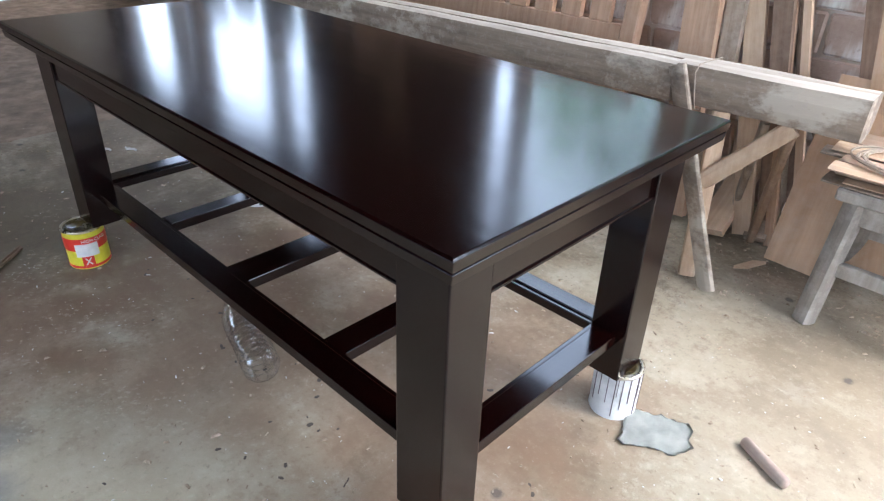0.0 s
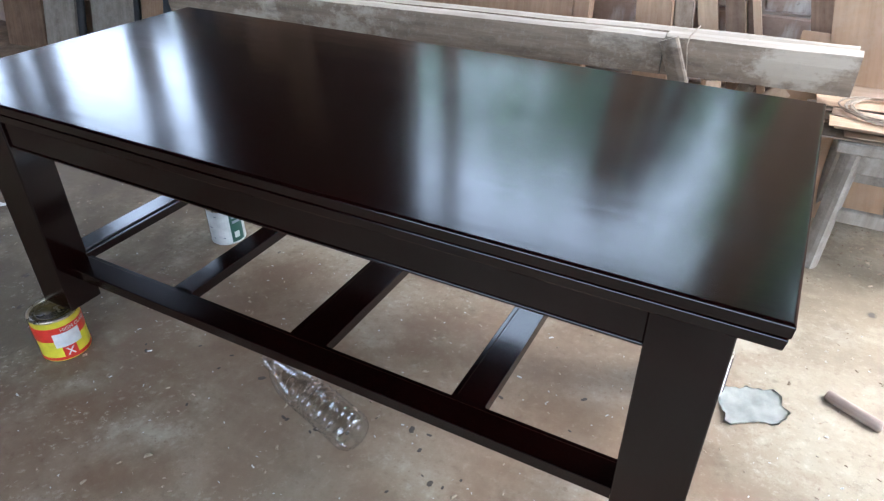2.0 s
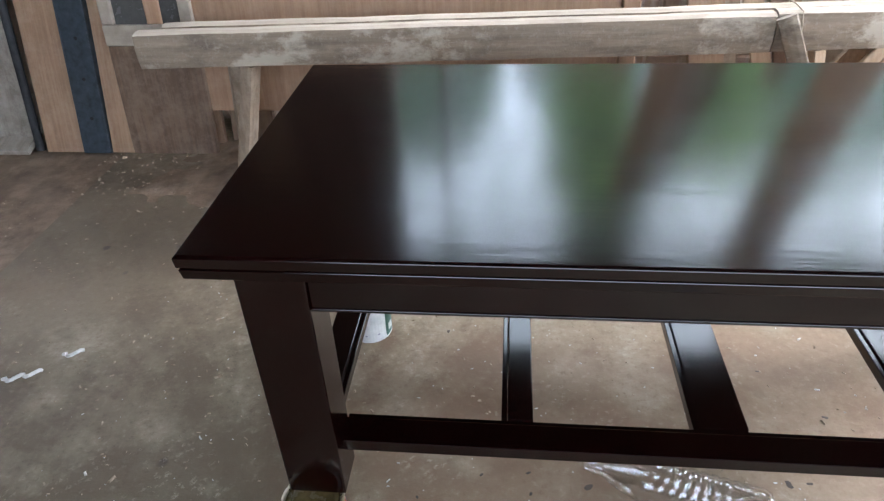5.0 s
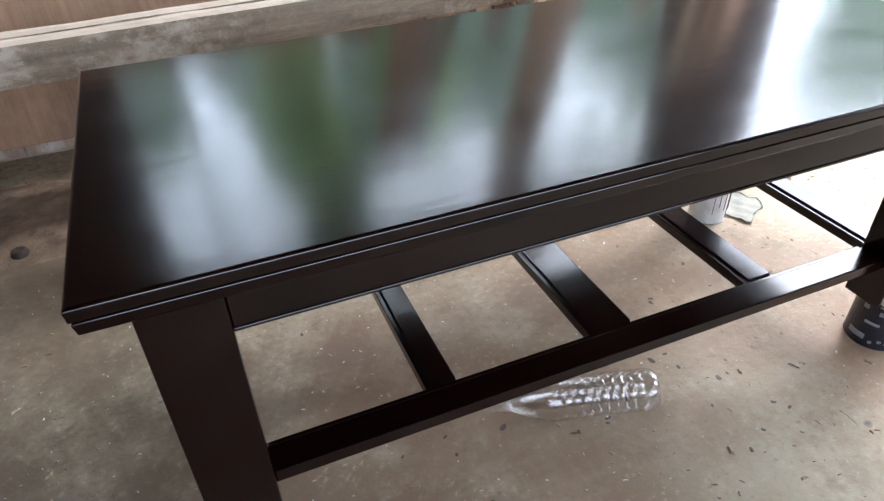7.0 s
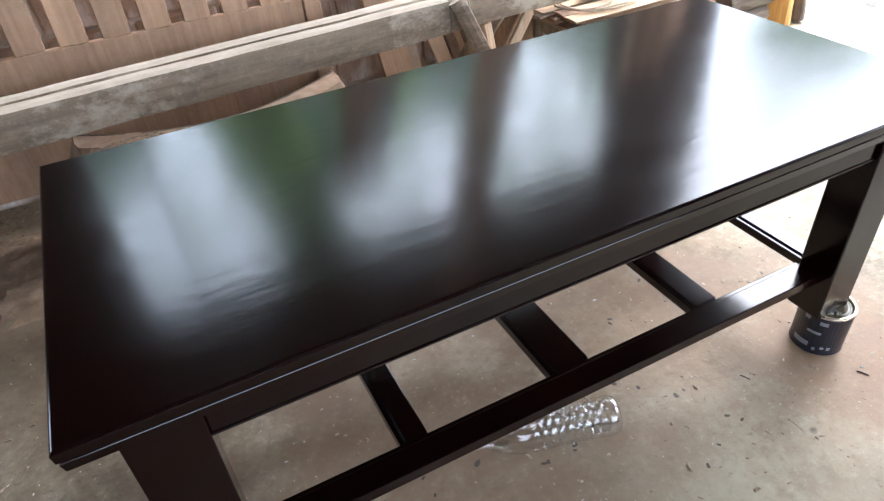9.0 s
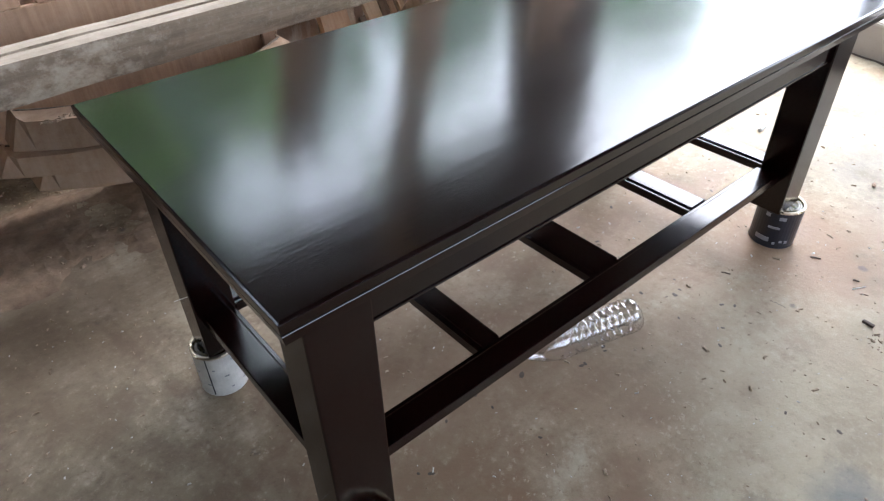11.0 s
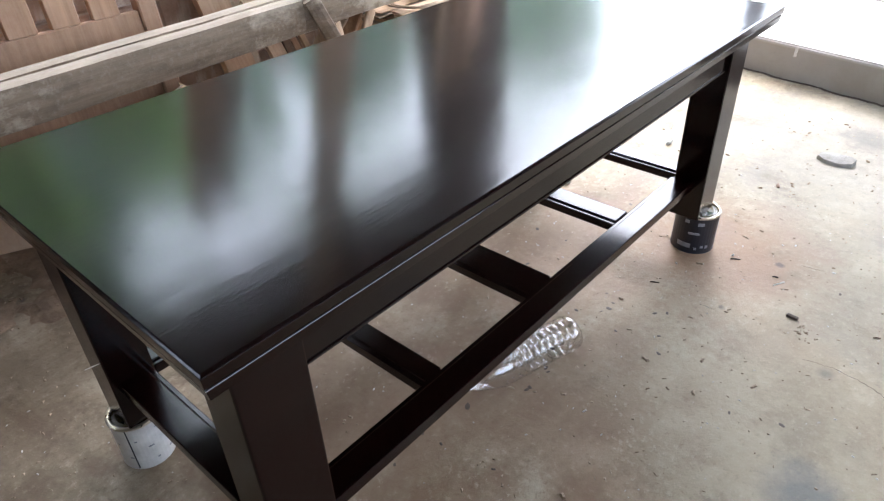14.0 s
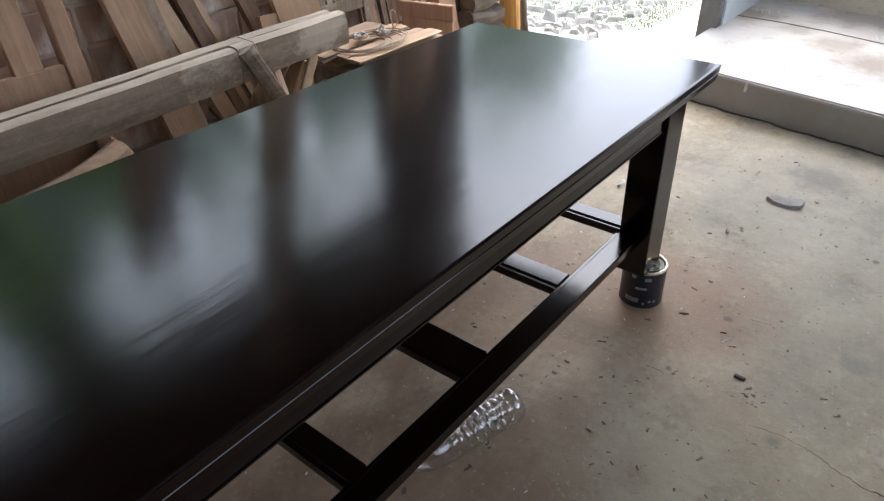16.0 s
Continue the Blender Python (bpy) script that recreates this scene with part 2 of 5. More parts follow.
LACQUER = lacquer()
CONCRETE = concrete()
BLOCKWALL = plaster("limewashed_wall", (0.48, 0.39, 0.31), (0.33, 0.245, 0.18), (0.66, 0.60, 0.53))
SOOT = timber("sooty_timber", (0.045, 0.030, 0.023), (0.085, 0.058, 0.044), 0.8)
PLASTER = plaster("beige_plaster", (0.68, 0.60, 0.47), (0.52, 0.45, 0.34), (0.72, 0.65, 0.54), 3.0, 0.3)
BLUEWALL = plaster("pale_blue_paint", (0.62, 0.67, 0.70), (0.52, 0.56, 0.58), (0.7, 0.74, 0.76), 3.0, 0.3)
GREYCEMENT = plaster("grey_cement", (0.20, 0.195, 0.185), (0.13, 0.125, 0.115), (0.26, 0.25, 0.24), 6.0, 0.3)
SCREED = plaster("pale_screed", (0.64, 0.61, 0.57), (0.46, 0.43, 0.39), (0.70, 0.67, 0.63), 6.0, 0.5)
ROOF = plain("roof_sheet", (0.032, 0.021, 0.018), 0.8)
RAW = timber("sawn_board", (0.29, 0.175, 0.105), (0.47, 0.305, 0.19), dust=0.25, dust_colour=(0.52, 0.39, 0.28))
PINK = timber("red_meranti", (0.36, 0.215, 0.13), (0.53, 0.335, 0.21), dust=0.2, dust_colour=(0.54, 0.39, 0.28))
PALE = timber("pale_board", (0.43, 0.29, 0.18), (0.60, 0.44, 0.29), dust=0.3, dust_colour=(0.58, 0.46, 0.34))
BROWN = timber("brown_board", (0.13, 0.078, 0.048), (0.25, 0.158, 0.098), dust=0.25, dust_colour=(0.40, 0.30, 0.22))
GREYWOOD = timber("weathered_timber", (0.23, 0.17, 0.118), (0.40, 0.31, 0.225), 0.85, 45, 0.45, (0.50, 0.41, 0.315))
def beam_wood():
    """Hewn beam: dark brown faces with limewash smears, pale dust lying on the top."""
    m, t, b = nodes_of("limewashed_beam")
    co = coords(t)
    g = noise_tex(t, coords(t, (0.08, 1, 1)), 55, 6, 0.65)
    col = mix(t, ramp(t, g, 0.3, 0.7), (0.165, 0.121, 0.083), (0.300, 0.230, 0.160))
    wash = noise_tex(t, coords(t, (0.7, 1, 1)), 5.2, 8, 0.66)
    col = mix(t, ramp(t, wash, 0.52, 0.58, 0.0, 0.7), col, (0.50, 0.425, 0.325))
    dark = noise_tex(t, coords(t, (0.6, 1, 1.4)), 9.0, 8, 0.7)
    col = mix(t, ramp(t, dark, 0.50, 0.36, 0.0, 0.7), col, (0.115, 0.085, 0.060))
    fine = noise_tex(t, co, 70, 6, 0.7)
    col = mix(t, ramp(t, fine, 0.52, 0.72, 0.0, 0.45), col, (0.36, 0.31, 0.25))
    geo = t.nodes.new("ShaderNodeNewGeometry")
    sep = t.nodes.new("ShaderNodeSeparateXYZ")
    t.links.new(geo.outputs["Normal"], sep.inputs[0])
    dust = noise_tex(t, coords(t, (0.25, 1, 1)), 16, 7, 0.65)
    both = t.nodes.new("ShaderNodeMath")
    both.operation = "MULTIPLY"
    t.links.new(ramp(t, sep.outputs[2], 0.4, 0.8), both.inputs[0])
    t.links.new(ramp(t, dust, 0.3, 0.6, 0.45, 0.95), both.inputs[1])
    col = mix(t, both.outputs[0], col, (0.52, 0.44, 0.34))
    t.links.new(col, b.inputs["Base Color"])
    b.inputs["Roughness"].default_value = 0.88
    bump(t, b, fine, 0.4, 0.003)
    return m


GREYBEAM = beam_wood()
PALEPLY = timber("knotty_plywood", (0.40, 0.245, 0.135), (0.58, 0.385, 0.235), 0.65, 22, 0.2)
PALEBLOCK = timber("pale_sawn_timber", (0.40, 0.27, 0.18), (0.56, 0.41, 0.29), 0.8, 30, 0.25)
ORANGE = timber("orange_panel", (0.56, 0.31, 0.19), (0.70, 0.43, 0.29), 0.6)
YELLOW = timber("yellow_slab", (0.50, 0.25, 0.06), (0.68, 0.40, 0.12), 0.6)
BARK = timber("log_bark", (0.12, 0.095, 0.075), (0.27, 0.225, 0.18), 0.9)
TIN = plain("tin_plate", (0.56, 0.49, 0.36), 0.28, 1.0, 0.15, 60)
DRIED = plain("dried_varnish", (0.10, 0.075, 0.03), 0.25, 0.0, 0.3, 50)
WHITE = plain("white_enamel", (0.66, 0.65, 0.61), 0.4, 0.0, 0.16, 28)
RED = plain("red_print", (0.60, 0.035, 0.02), 0.35)
LIME = plain("yellow_print", (0.66, 0.58, 0.035), 0.35)
NAVY = plain("navy_print", (0.008, 0.011, 0.020), 0.35, 0.0, 0.25)
GREEN = plain("dark_green_print", (0.02, 0.075, 0.05), 0.4)
GREYPRINT = plain("grey_print", (0.25, 0.26, 0.28), 0.4)
DRIP = plain("brown_drip", (0.11, 0.075, 0.07), 0.4, 0.0, 0.3)
PET = clear_plastic()
PAPER = plain("crumpled_paper", (0.62, 0.60, 0.55), 0.8, 0.0, 0.15, 25)
FLAKE = plaster("screed_flake", (0.33, 0.315, 0.285), (0.22, 0.205, 0.18), (0.42, 0.405, 0.37), 30.0, 0.4)
GREYPAPER = plain("grey_paper", (0.52, 0.52, 0.45), 0.85, 0.0, 0.16, 30)
RAG = plain("worn_cloth", (0.56, 0.50, 0.43), 0.9, 0.0, 0.2, 45)
GREYPINK = timber("dusty_stub", (0.27, 0.20, 0.165), (0.40, 0.315, 0.26), 0.8, 60, 0.2)
ROPE = plain("pale_cord", (0.50, 0.40, 0.29), 0.85, 0.0, 0.2, 90)
CABLE = plain("tan_cord", (0.36, 0.28, 0.20), 0.8)
STEEL = plain("blue_grey_steel", (0.06, 0.075, 0.09), 0.45, 0.3, 0.25)
BLACK = plain("black_rubber", (0.02, 0.02, 0.02), 0.7)
CREAM = plain("cream_frame", (0.42, 0.345, 0.265), 0.6, 0.0, 0.2, 18)
GLASSY = plain("dusty_pane", (0.09, 0.085, 0.078), 0.25)
DIRT = plaster("sawdust_dirt", (0.25, 0.175, 0.115), (0.14, 0.095, 0.06), (0.36, 0.27, 0.185), 14.0, 0.4)
DARKFLOOR = plaster("dark_floor", (0.085, 0.062, 0.042), (0.05, 0.036, 0.025), (0.13, 0.10, 0.07), 9.0, 0.4)
GREYBOARD = timber("grey_dusty_board", (0.25, 0.215, 0.175), (0.40, 0.355, 0.30), 0.85, 40, 0.5, (0.47, 0.42, 0.355))
CHIPS = timber("wood_chip", (0.16, 0.115, 0.075), (0.48, 0.39, 0.29), 0.85)
STONE = plaster("rubble_stone", (0.46, 0.44, 0.41), (0.30, 0.285, 0.26), (0.56, 0.54, 0.50), 9.0, 0.4)
EARTH = plaster("pale_earth", (0.43, 0.42, 0.37), (0.33, 0.345, 0.27), (0.50, 0.485, 0.44), 1.6, 0.4)
GRASS = plain("grass_blade", (0.27, 0.345, 0.185), 0.7, 0.0, 0.2, 9)
LEAF = leafy("leaf", (0.10, 0.165, 0.115))
LEAF2 = leafy("bright_leaf", (0.15, 0.245, 0.11))
LEAF3 = leafy("yellow_green_leaf", (0.28, 0.385, 0.20))
# distance haze is mixed into the colour of these far leaves
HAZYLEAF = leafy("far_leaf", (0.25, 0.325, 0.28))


# ---- mesh helpers ----
def add_box(bm, sx, sy, sz, m=None, bevel=0.0, seg=1):
    """A box with its middle at the origin of m."""
    made = bmesh.ops.create_cube(bm, size=1.0, matrix=(m or Matrix()) @ Matrix.Diagonal((sx, sy, sz, 1)))
    if bevel:
        vs = set(made["verts"])
        es = [e for e in bm.edges if e.verts[0] in vs and e.verts[1] in vs]
        bmesh.ops.bevel(bm, geom=es, offset=bevel, segments=seg, affect="EDGES", profile=0.5)
    return bm


def span(bm, x0, x1, y0, y1, z0, z1, bevel=0.0, seg=1):
    return add_box(bm, x1 - x0, y1 - y0, z1 - z0, pose((x0 + x1) / 2, (y0 + y1) / 2, (z0 + z1) / 2), bevel, seg)


def box(x0, x1, y0, y1, z0, z1, bevel=0.0, seg=1):
    return span(bmesh.new(), x0, x1, y0, y1, z0, z1, bevel, seg)


def mesh_ob(name, bm, material, smooth=False):
    me = bpy.data.meshes.new(name)
    bm.normal_update()
    bm.to_mesh(me)
    bm.free()
    me.materials.append(material)
    if smooth:
        me.shade_smooth()
    return new(name, me)


def part(name, bm, material, parent, label="", smooth=False):
    """One bmesh as one mesh object under a thing or a part, in the thing's own space."""
    ob = mesh_ob(name, bm, material, smooth)
    ob.parent = parent
    return tagged(ob, label)


def thing(name, m, label, category, group="", kind=""):
    ob = new(name)
    ob.empty_display_size = 0.05
    ob.matrix_world = m
    return tagged(ob, label, category, group, kind)


def rough_bar(length, w, h, amp, seed, cuts=24, taper=0.0, bevel=0.006):
    """A bar along z from 0 to length, with hewn, uneven faces."""
    bm = bmesh.new()
    ring = [(-.5, -.5), (-.17, -.5), (.17, -.5), (.5, -.5), (.5, -.17), (.5, .17), (.5, .5), (.17, .5), (-.17, .5), (-.5, .5), (-.5, .17), (-.5, -.17)]
    rows = []
    for i in range(cuts + 1):
        z = length * i / cuts
        k = 1 - taper * i / cuts
        row = []
        for a, c in ring:
            corner = abs(a) == .5 and abs(c) == .5
            x, y = a * w * k, c * h * k
            if corner:
                x, y = x * (1 - 2 * bevel / w), y * (1 - 2 * bevel / h)
            n = noise.noise_vector(Vector((x * 9 + seed, y * 9 - seed, z * 5 + seed * 3)))
            n2 = noise.noise_vector(Vector((x * 40 + seed, y * 40, z * 25)))
            row.append(bm.verts.new((x + (n.x + .35 * n2.x) * amp, y + (n.y + .35 * n2.y) * amp, z)))
        rows.append(row)
    k = len(ring)
    for r0, r1 in zip(rows, rows[1:]):
        for j in range(k):
            bm.faces.new((r0[j], r0[(j + 1) % k], r1[(j + 1) % k], r1[j]))
    bm.faces.new(list(reversed(rows[0])))
    bm.faces.new(rows[-1])
    return bm


def lathe(profile, n=32, closed_ends=True):
    """A turned body round z from (radius, height) pairs."""
    bm = bmesh.new()
    rings = []
    for r, z in profile:
        if r < 1e-6:
            rings.append([bm.verts.new((0, 0, z))])
        else:
            rings.append([bm.verts.new((r * math.cos(2 * math.pi * i / n), r * math.sin(2 * math.pi * i / n), z)) for i in range(n)])
    for a, b in zip(rings, rings[1:]):
        for i in range(n):
            j = (i + 1) % n
            if len(a) == 1 and len(b) == 1:
                continue
            if len(a) == 1:
                bm.faces.new((a[0], b[i], b[j]))
            elif len(b) == 1:
                bm.faces.new((a[i], a[j], b[0]))
            else:
                bm.faces.new((a[i], a[j], b[j], b[i]))
    bmesh.ops.recalc_face_normals(bm, faces=bm.faces)
    return bm


def wrap(radius, a0, a1, z0, z1, thick=0.0006):
    """A thin label on a cylinder, from a0 to a1 degrees."""
    bm = bmesh.new()
    n = max(2, int(abs(a1 - a0) / 6))
    rows = []
    for i in range(n + 1):
        a = radians(a0 + (a1 - a0) * i / n)
        c, s = math.cos(a), math.sin(a)
        rows.append([bm.verts.new((r * c, r * s, z)) for r, z in ((radius, z0), (radius + thick, z0), (radius + thick, z1), (radius, z1))])
    for p, q in zip(rows, rows[1:]):
        for j in range(4):
            bm.faces.new((p[j], p[(j + 1) % 4], q[(j + 1) % 4], q[j]))
    bm.faces.new(rows[0])
    bm.faces.new(list(reversed(rows[-1])))
    bmesh.ops.recalc_face_normals(bm, faces=bm.faces)
    return bm


def wrapped_text(words, size, radius, angle, z, name, material, parent):
    """Lettering bent round a cylinder, centred at angle degrees."""
    cu = bpy.data.curves.new(name, "FONT")
    cu.body, cu.size, cu.align_x, cu.extrude = words, size, "CENTER", 0.0002
    tmp = new(name + "_flat", cu)
    bpy.context.view_layer.update()
    me = bpy.data.meshes.new_from_object(tmp.evaluated_get(bpy.context.evaluated_depsgraph_get()))
    bpy.data.objects.remove(tmp)
    for v in me.vertices:
        a = radians(angle) + v.co.x / radius
        r = radius + v.co.z
        v.co = (r * math.cos(a), r * math.sin(a), z + v.co.y)
    me.materials.clear()
    me.materials.append(material)
    ob = new(name, me)
    ob.parent = parent
    return ob


def tube(points, radius, n=8, closed=False):
    """A round cord along points."""
    bm = bmesh.new()
    pts = [Vector(p) for p in points]
    rings = []
    for i, p in enumerate(pts):
        d = (pts[min(i + 1, len(pts) - 1)] - pts[max(i - 1, 0)]).normalized()
        q = d.to_track_quat("Z", "Y").to_matrix()
        rings.append([bm.verts.new(p + q @ Vector((radius * math.cos(2 * math.pi * k / n), radius * math.sin(2 * math.pi * k / n), 0))) for k in range(n)])
    for a, b in zip(rings, rings[1:]):
        for k in range(n):
            bm.faces.new((a[k], a[(k + 1) % n], b[(k + 1) % n], b[k]))
    bm.faces.new(list(reversed(rings[0])))
    bm.faces.new(rings[-1])
    return bm


def chip(size, seed):
    """A small irregular stone or splinter."""
    bm = bmesh.new()
    bmesh.ops.create_icosphere(bm, subdivisions=1, radius=0.5)
    for v in bm.verts:
        v.co *= 1 + 0.45 * noise.noise(v.co * 2.1 + Vector((seed, seed * 2, 0)))
        v.co = Vector((v.co.x * size[0], v.co.y * size[1], v.co.z * size[2]))
    low = min(v.co.z for v in bm.verts)
    for v in bm.verts:
        v.co.z -= low
    return bm


# ---- the place ----
WALL_Y = 1.685
SILL, HEAD, CEIL = 0.86, 1.82, 2.45

ground = tagged(mesh_ob("ground", box(-250, 250, -250, 250, -0.5, -0.03), EARTH), "pale trodden earth round the workshop", "ground", kind="structure")


def floor_mesh():
    bm = bmesh.new()
    span(bm, -0.95, 2.75, -0.80, 1.80, -0.2, 0.0)
    span(bm, 2.75, 3.02, 1.06, 1.80, -0.2, -0.004)
    return bm


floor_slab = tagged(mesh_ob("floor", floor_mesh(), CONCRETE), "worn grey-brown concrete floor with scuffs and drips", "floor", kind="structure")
tagged(mesh_ob("floor_west", box(-3.9, -0.95, -2.7, 1.80, -0.2, -0.008), DIRT), "dark trodden dirt floor beside the concrete", "floor", kind="structure")
# out-of-view dark floor, added so the table legs mirror something dark
tagged(mesh_ob("floor_south", box(-0.95, 2.6, -2.7, -0.80, -0.2, -0.008), DARKFLOOR), "unseen dark floor at the open front, added to dim reflections in the table", "floor", kind="structure")
tagged(mesh_ob("threshold", box(2.752, 4.3, 0.702, 1.055, -0.1, 0.006, 0.004), SCREED), "pale concrete strip outside the doorway", "threshold", kind="structure")


def back_wall():
    bm = bmesh.new()
    y0, y1 = WALL_Y, WALL_Y + 0.13
    span(bm, -3.9, 2.68, y0, y1, 0, SILL)
    return bm


def upper_wall():
    bm = bmesh.new()
    y0, y1 = WALL_Y, WALL_Y + 0.13
    for a, b in ((-3.9, -3.66), (-2.92, -2.87), (-2.59, -2.52), (-1.69, -1.635), (-1.30, -0.05), (0.125, 0.140), (2.13, 2.68)):
        span(bm, a, b, y0, y1, SILL, HEAD)
    span(bm, -3.9, 2.68, y0, y1, HEAD, CEIL)
    return bm


tagged(mesh_ob("wall_north_upper", upper_wall(), SOOT), "dark stained timber posts and head of the window openings", "wall", kind="structure")
wall_north = tagged(mesh_ob("wall_north", back_wall(), BLOCKWALL), "rough limewashed stone wall below the window openings", "wall", kind="structure")
tagged(mesh_ob("wall_west", box(-4.03, -3.9, -2.7, WALL_Y + 0.13, 0, CEIL), BLOCKWALL), "rough limewashed block wall", "wall", kind="structure")
def south_wall():
    """Unseen front added to let light in: low wall, end piers and lintel."""
    bm = bmesh.new()
    span(bm, -4.03, 4.0, -2.83, -2.7, 0, 0.70)
    span(bm, -4.03, -0.60, -2.83, -2.7, 0.70, 2.15)
    span(bm, 3.00, 4.0, -2.83, -2.7, 0.70, 2.15)
    span(bm, -4.03, 4.0, -2.83, -2.7, 2.15, CEIL)
    return bm


tagged(mesh_ob("wall_south", south_wall(), SOOT), "unseen dark front wall, added with an opening for light", "wall", kind="structure")


def east_wall():
    """The back wall of the raised room, a little askew."""
    bm = bmesh.new()
    def prism(y0, y1, z0, z1):
        x_of = lambda y: 4.00 + (y - 0.600) * 0.2212
        out = [(x_of(y1), y1), (x_of(y0), y0), (x_of(y0) + 0.15, y0), (x_of(y1) + 0.15, y1)]
        low = [bm.verts.new((x, y, z0)) for x, y in out]
        top = [bm.verts.new((x, y, z1)) for x, y in out]
        bm.faces.new(low)
        bm.faces.new(top)
        for i in range(4):
            j = (i + 1) % 4
            bm.faces.new((low[i], low[j], top[j], top[i]))

    prism(-2.7, 0.600, 0, 0.92)
    prism(-2.7, -1.2, 0.92, 2.25)
    prism(-2.7, 0.600, 2.25, CEIL)
    bmesh.ops.recalc_face_normals(bm, faces=bm.faces)
    return bm


tagged(mesh_ob("wall_east", east_wall(), PLASTER), "stained beige plastered low wall of the raised room", "wall", kind="structure")


def veranda_wall():
    """Low blue wall with an open bay above it."""
    bm = bmesh.new()
    span(bm, 3.332, 4.15, 0.602, 0.692, 0, 0.92)
    span(bm, 3.332, 4.15, 0.602, 0.692, 2.25, CEIL)
    return bm


tagged(mesh_ob("wall_veranda", veranda_wall(), BLUEWALL), "pale blue painted low wall of the raised room", "wall", kind="structure")


def roof_mesh():
    """Unseen roof, stopped short of the low front wall to let light in."""
    bm = bmesh.new()
    span(bm, -4.03, 2.70, -2.50, 1.82, CEIL, CEIL + 0.06)
    span(bm, 2.70, 4.15, -2.50, 0.70, CEIL, CEIL + 0.06)
    span(bm, -4.03, -0.20, -2.83, -2.50, CEIL, CEIL + 0.06)
    return bm


tagged(mesh_ob("ceiling", roof_mesh(), ROOF), "dark brown sheet roof", "ceiling", kind="structure")


tagged(mesh_ob("door_post", box(3.270, 3.330, 0.610, 0.700, 0, CEIL), GREYCEMENT), "bare grey cement end of the wall at the doorway", "post", kind="structure")


def platform_mesh():
    bm = bmesh.new()
    out = [(2.70, 0.64), (2.518, -0.40), (2.42, -2.7), (3.30, -2.7), (4.03, 0.64)]
    top = [bm.verts.new((x, y, 0.138)) for x, y in out]
    low = [bm.verts.new((x, y, -0.1)) for x, y in out]
    bm.faces.new(list(reversed(top)))
    bm.faces.new(low)
    for i in range(5):
        j = (i + 1) % 5
        bm.faces.new((top[i], top[j], low[j], low[i]))
    bmesh.ops.recalc_face_normals(bm, faces=bm.faces)
    es = [e for e in bm.edges if all(v.co.z > 0.1 for v in e.verts)]
    bmesh.ops.bevel(bm, geom=es, offset=0.006, segments=2, affect="EDGES")
    return bm


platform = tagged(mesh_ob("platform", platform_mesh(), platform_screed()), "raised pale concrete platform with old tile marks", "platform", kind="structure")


def strips(rows, z, w, h):
    """Thin straight strips from point to point on a level face."""
    bm = bmesh.new()
    for x0, y0, x1, y1 in rows:
        p, q = Vector((x0, y0, z)), Vector((x1, y1, z))
        a = math.degrees(math.atan2(y1 - y0, x1 - x0))
        add_box(bm, (q - p).length, w, h, Matrix.Translation((p + q) / 2) @ pose(0, 0, 0, 0, 0, a))
    return bm


def tile_marks():
    """Comb strokes of lifted tiles: small ladders in rows along the platform."""
    rows = []
    rnd = random.Random(9)

    def ladder(x, y, heading, n, long):
        c, d = math.cos(heading), math.sin(heading)
        for i in range(n):
            u = i * 0.034 + rnd.uniform(-.006, .006)
            v0, v1 = -long / 2 * rnd.uniform(0.6, 1.0), long / 2 * rnd.uniform(0.6, 1.0)
            rows.append((x + u * c - v0 * d, y + u * d + v0 * c, x + u * c - v1 * d, y + u * d + v1 * c))
        rows.append((x - 0.02 * c, y - 0.02 * d, x + (n * 0.034) * c, y + (n * 0.034) * d))
        if rnd.random() < 0.6:
            rows.append((x - 0.02 * c - 0.024 * d, y - 0.02 * d + 0.024 * c, x + n * 0.03 * c - 0.024 * d, y + n * 0.03 * d + 0.024 * c))

    for x, y, n in ((2.86, 0.31, 4), (2.83, 0.16, 5), (2.80, 0.00, 4), (2.78, -0.16, 5), (2.75, -0.34, 4), (2.72, -0.52, 5), (2.93, 0.20, 2), (2.90, -0.02, 3)):
        ladder(x, y, -1.75, n, rnd.uniform(0.05, 0.085))
    for x, y, n in ((3.70, 0.56, 4), (3.83, 0.44, 3), (3.02, 0.50, 3), (3.50, -0.02, 3)):
        ladder(x, y, -1.3, n, 0.10)
    return strips(rows, 0.1383, 0.0036, 0.0007)


part("tile_marks", tile_marks(), plain("mortar_line", (0.74, 0.73, 0.70), 0.9), platform, "pale mortar lines of lifted tiles")["kind"] = "stuff"
part("pale_drip", box(2.6275, 2.6300, 0.252, 0.262, 0.095, 0.136), plain("lime_drip", (0.72, 0.70, 0.66), 0.9), platform, "pale drip down the step")
part("joint", strips([(3.55, 0.62, 3.534, 0.406), (3.534, 0.406, 3.487, 0.175), (3.487, 0.175, 3.415, -0.064), (3.415, -0.064, 3.25, -0.6), (3.25, -0.6, 3.1, -1.2)], 0.1386, 0.010, 0.0016), plain("dark_joint", (0.10, 0.085, 0.07), 0.9), platform, "dark dirt-filled joint")


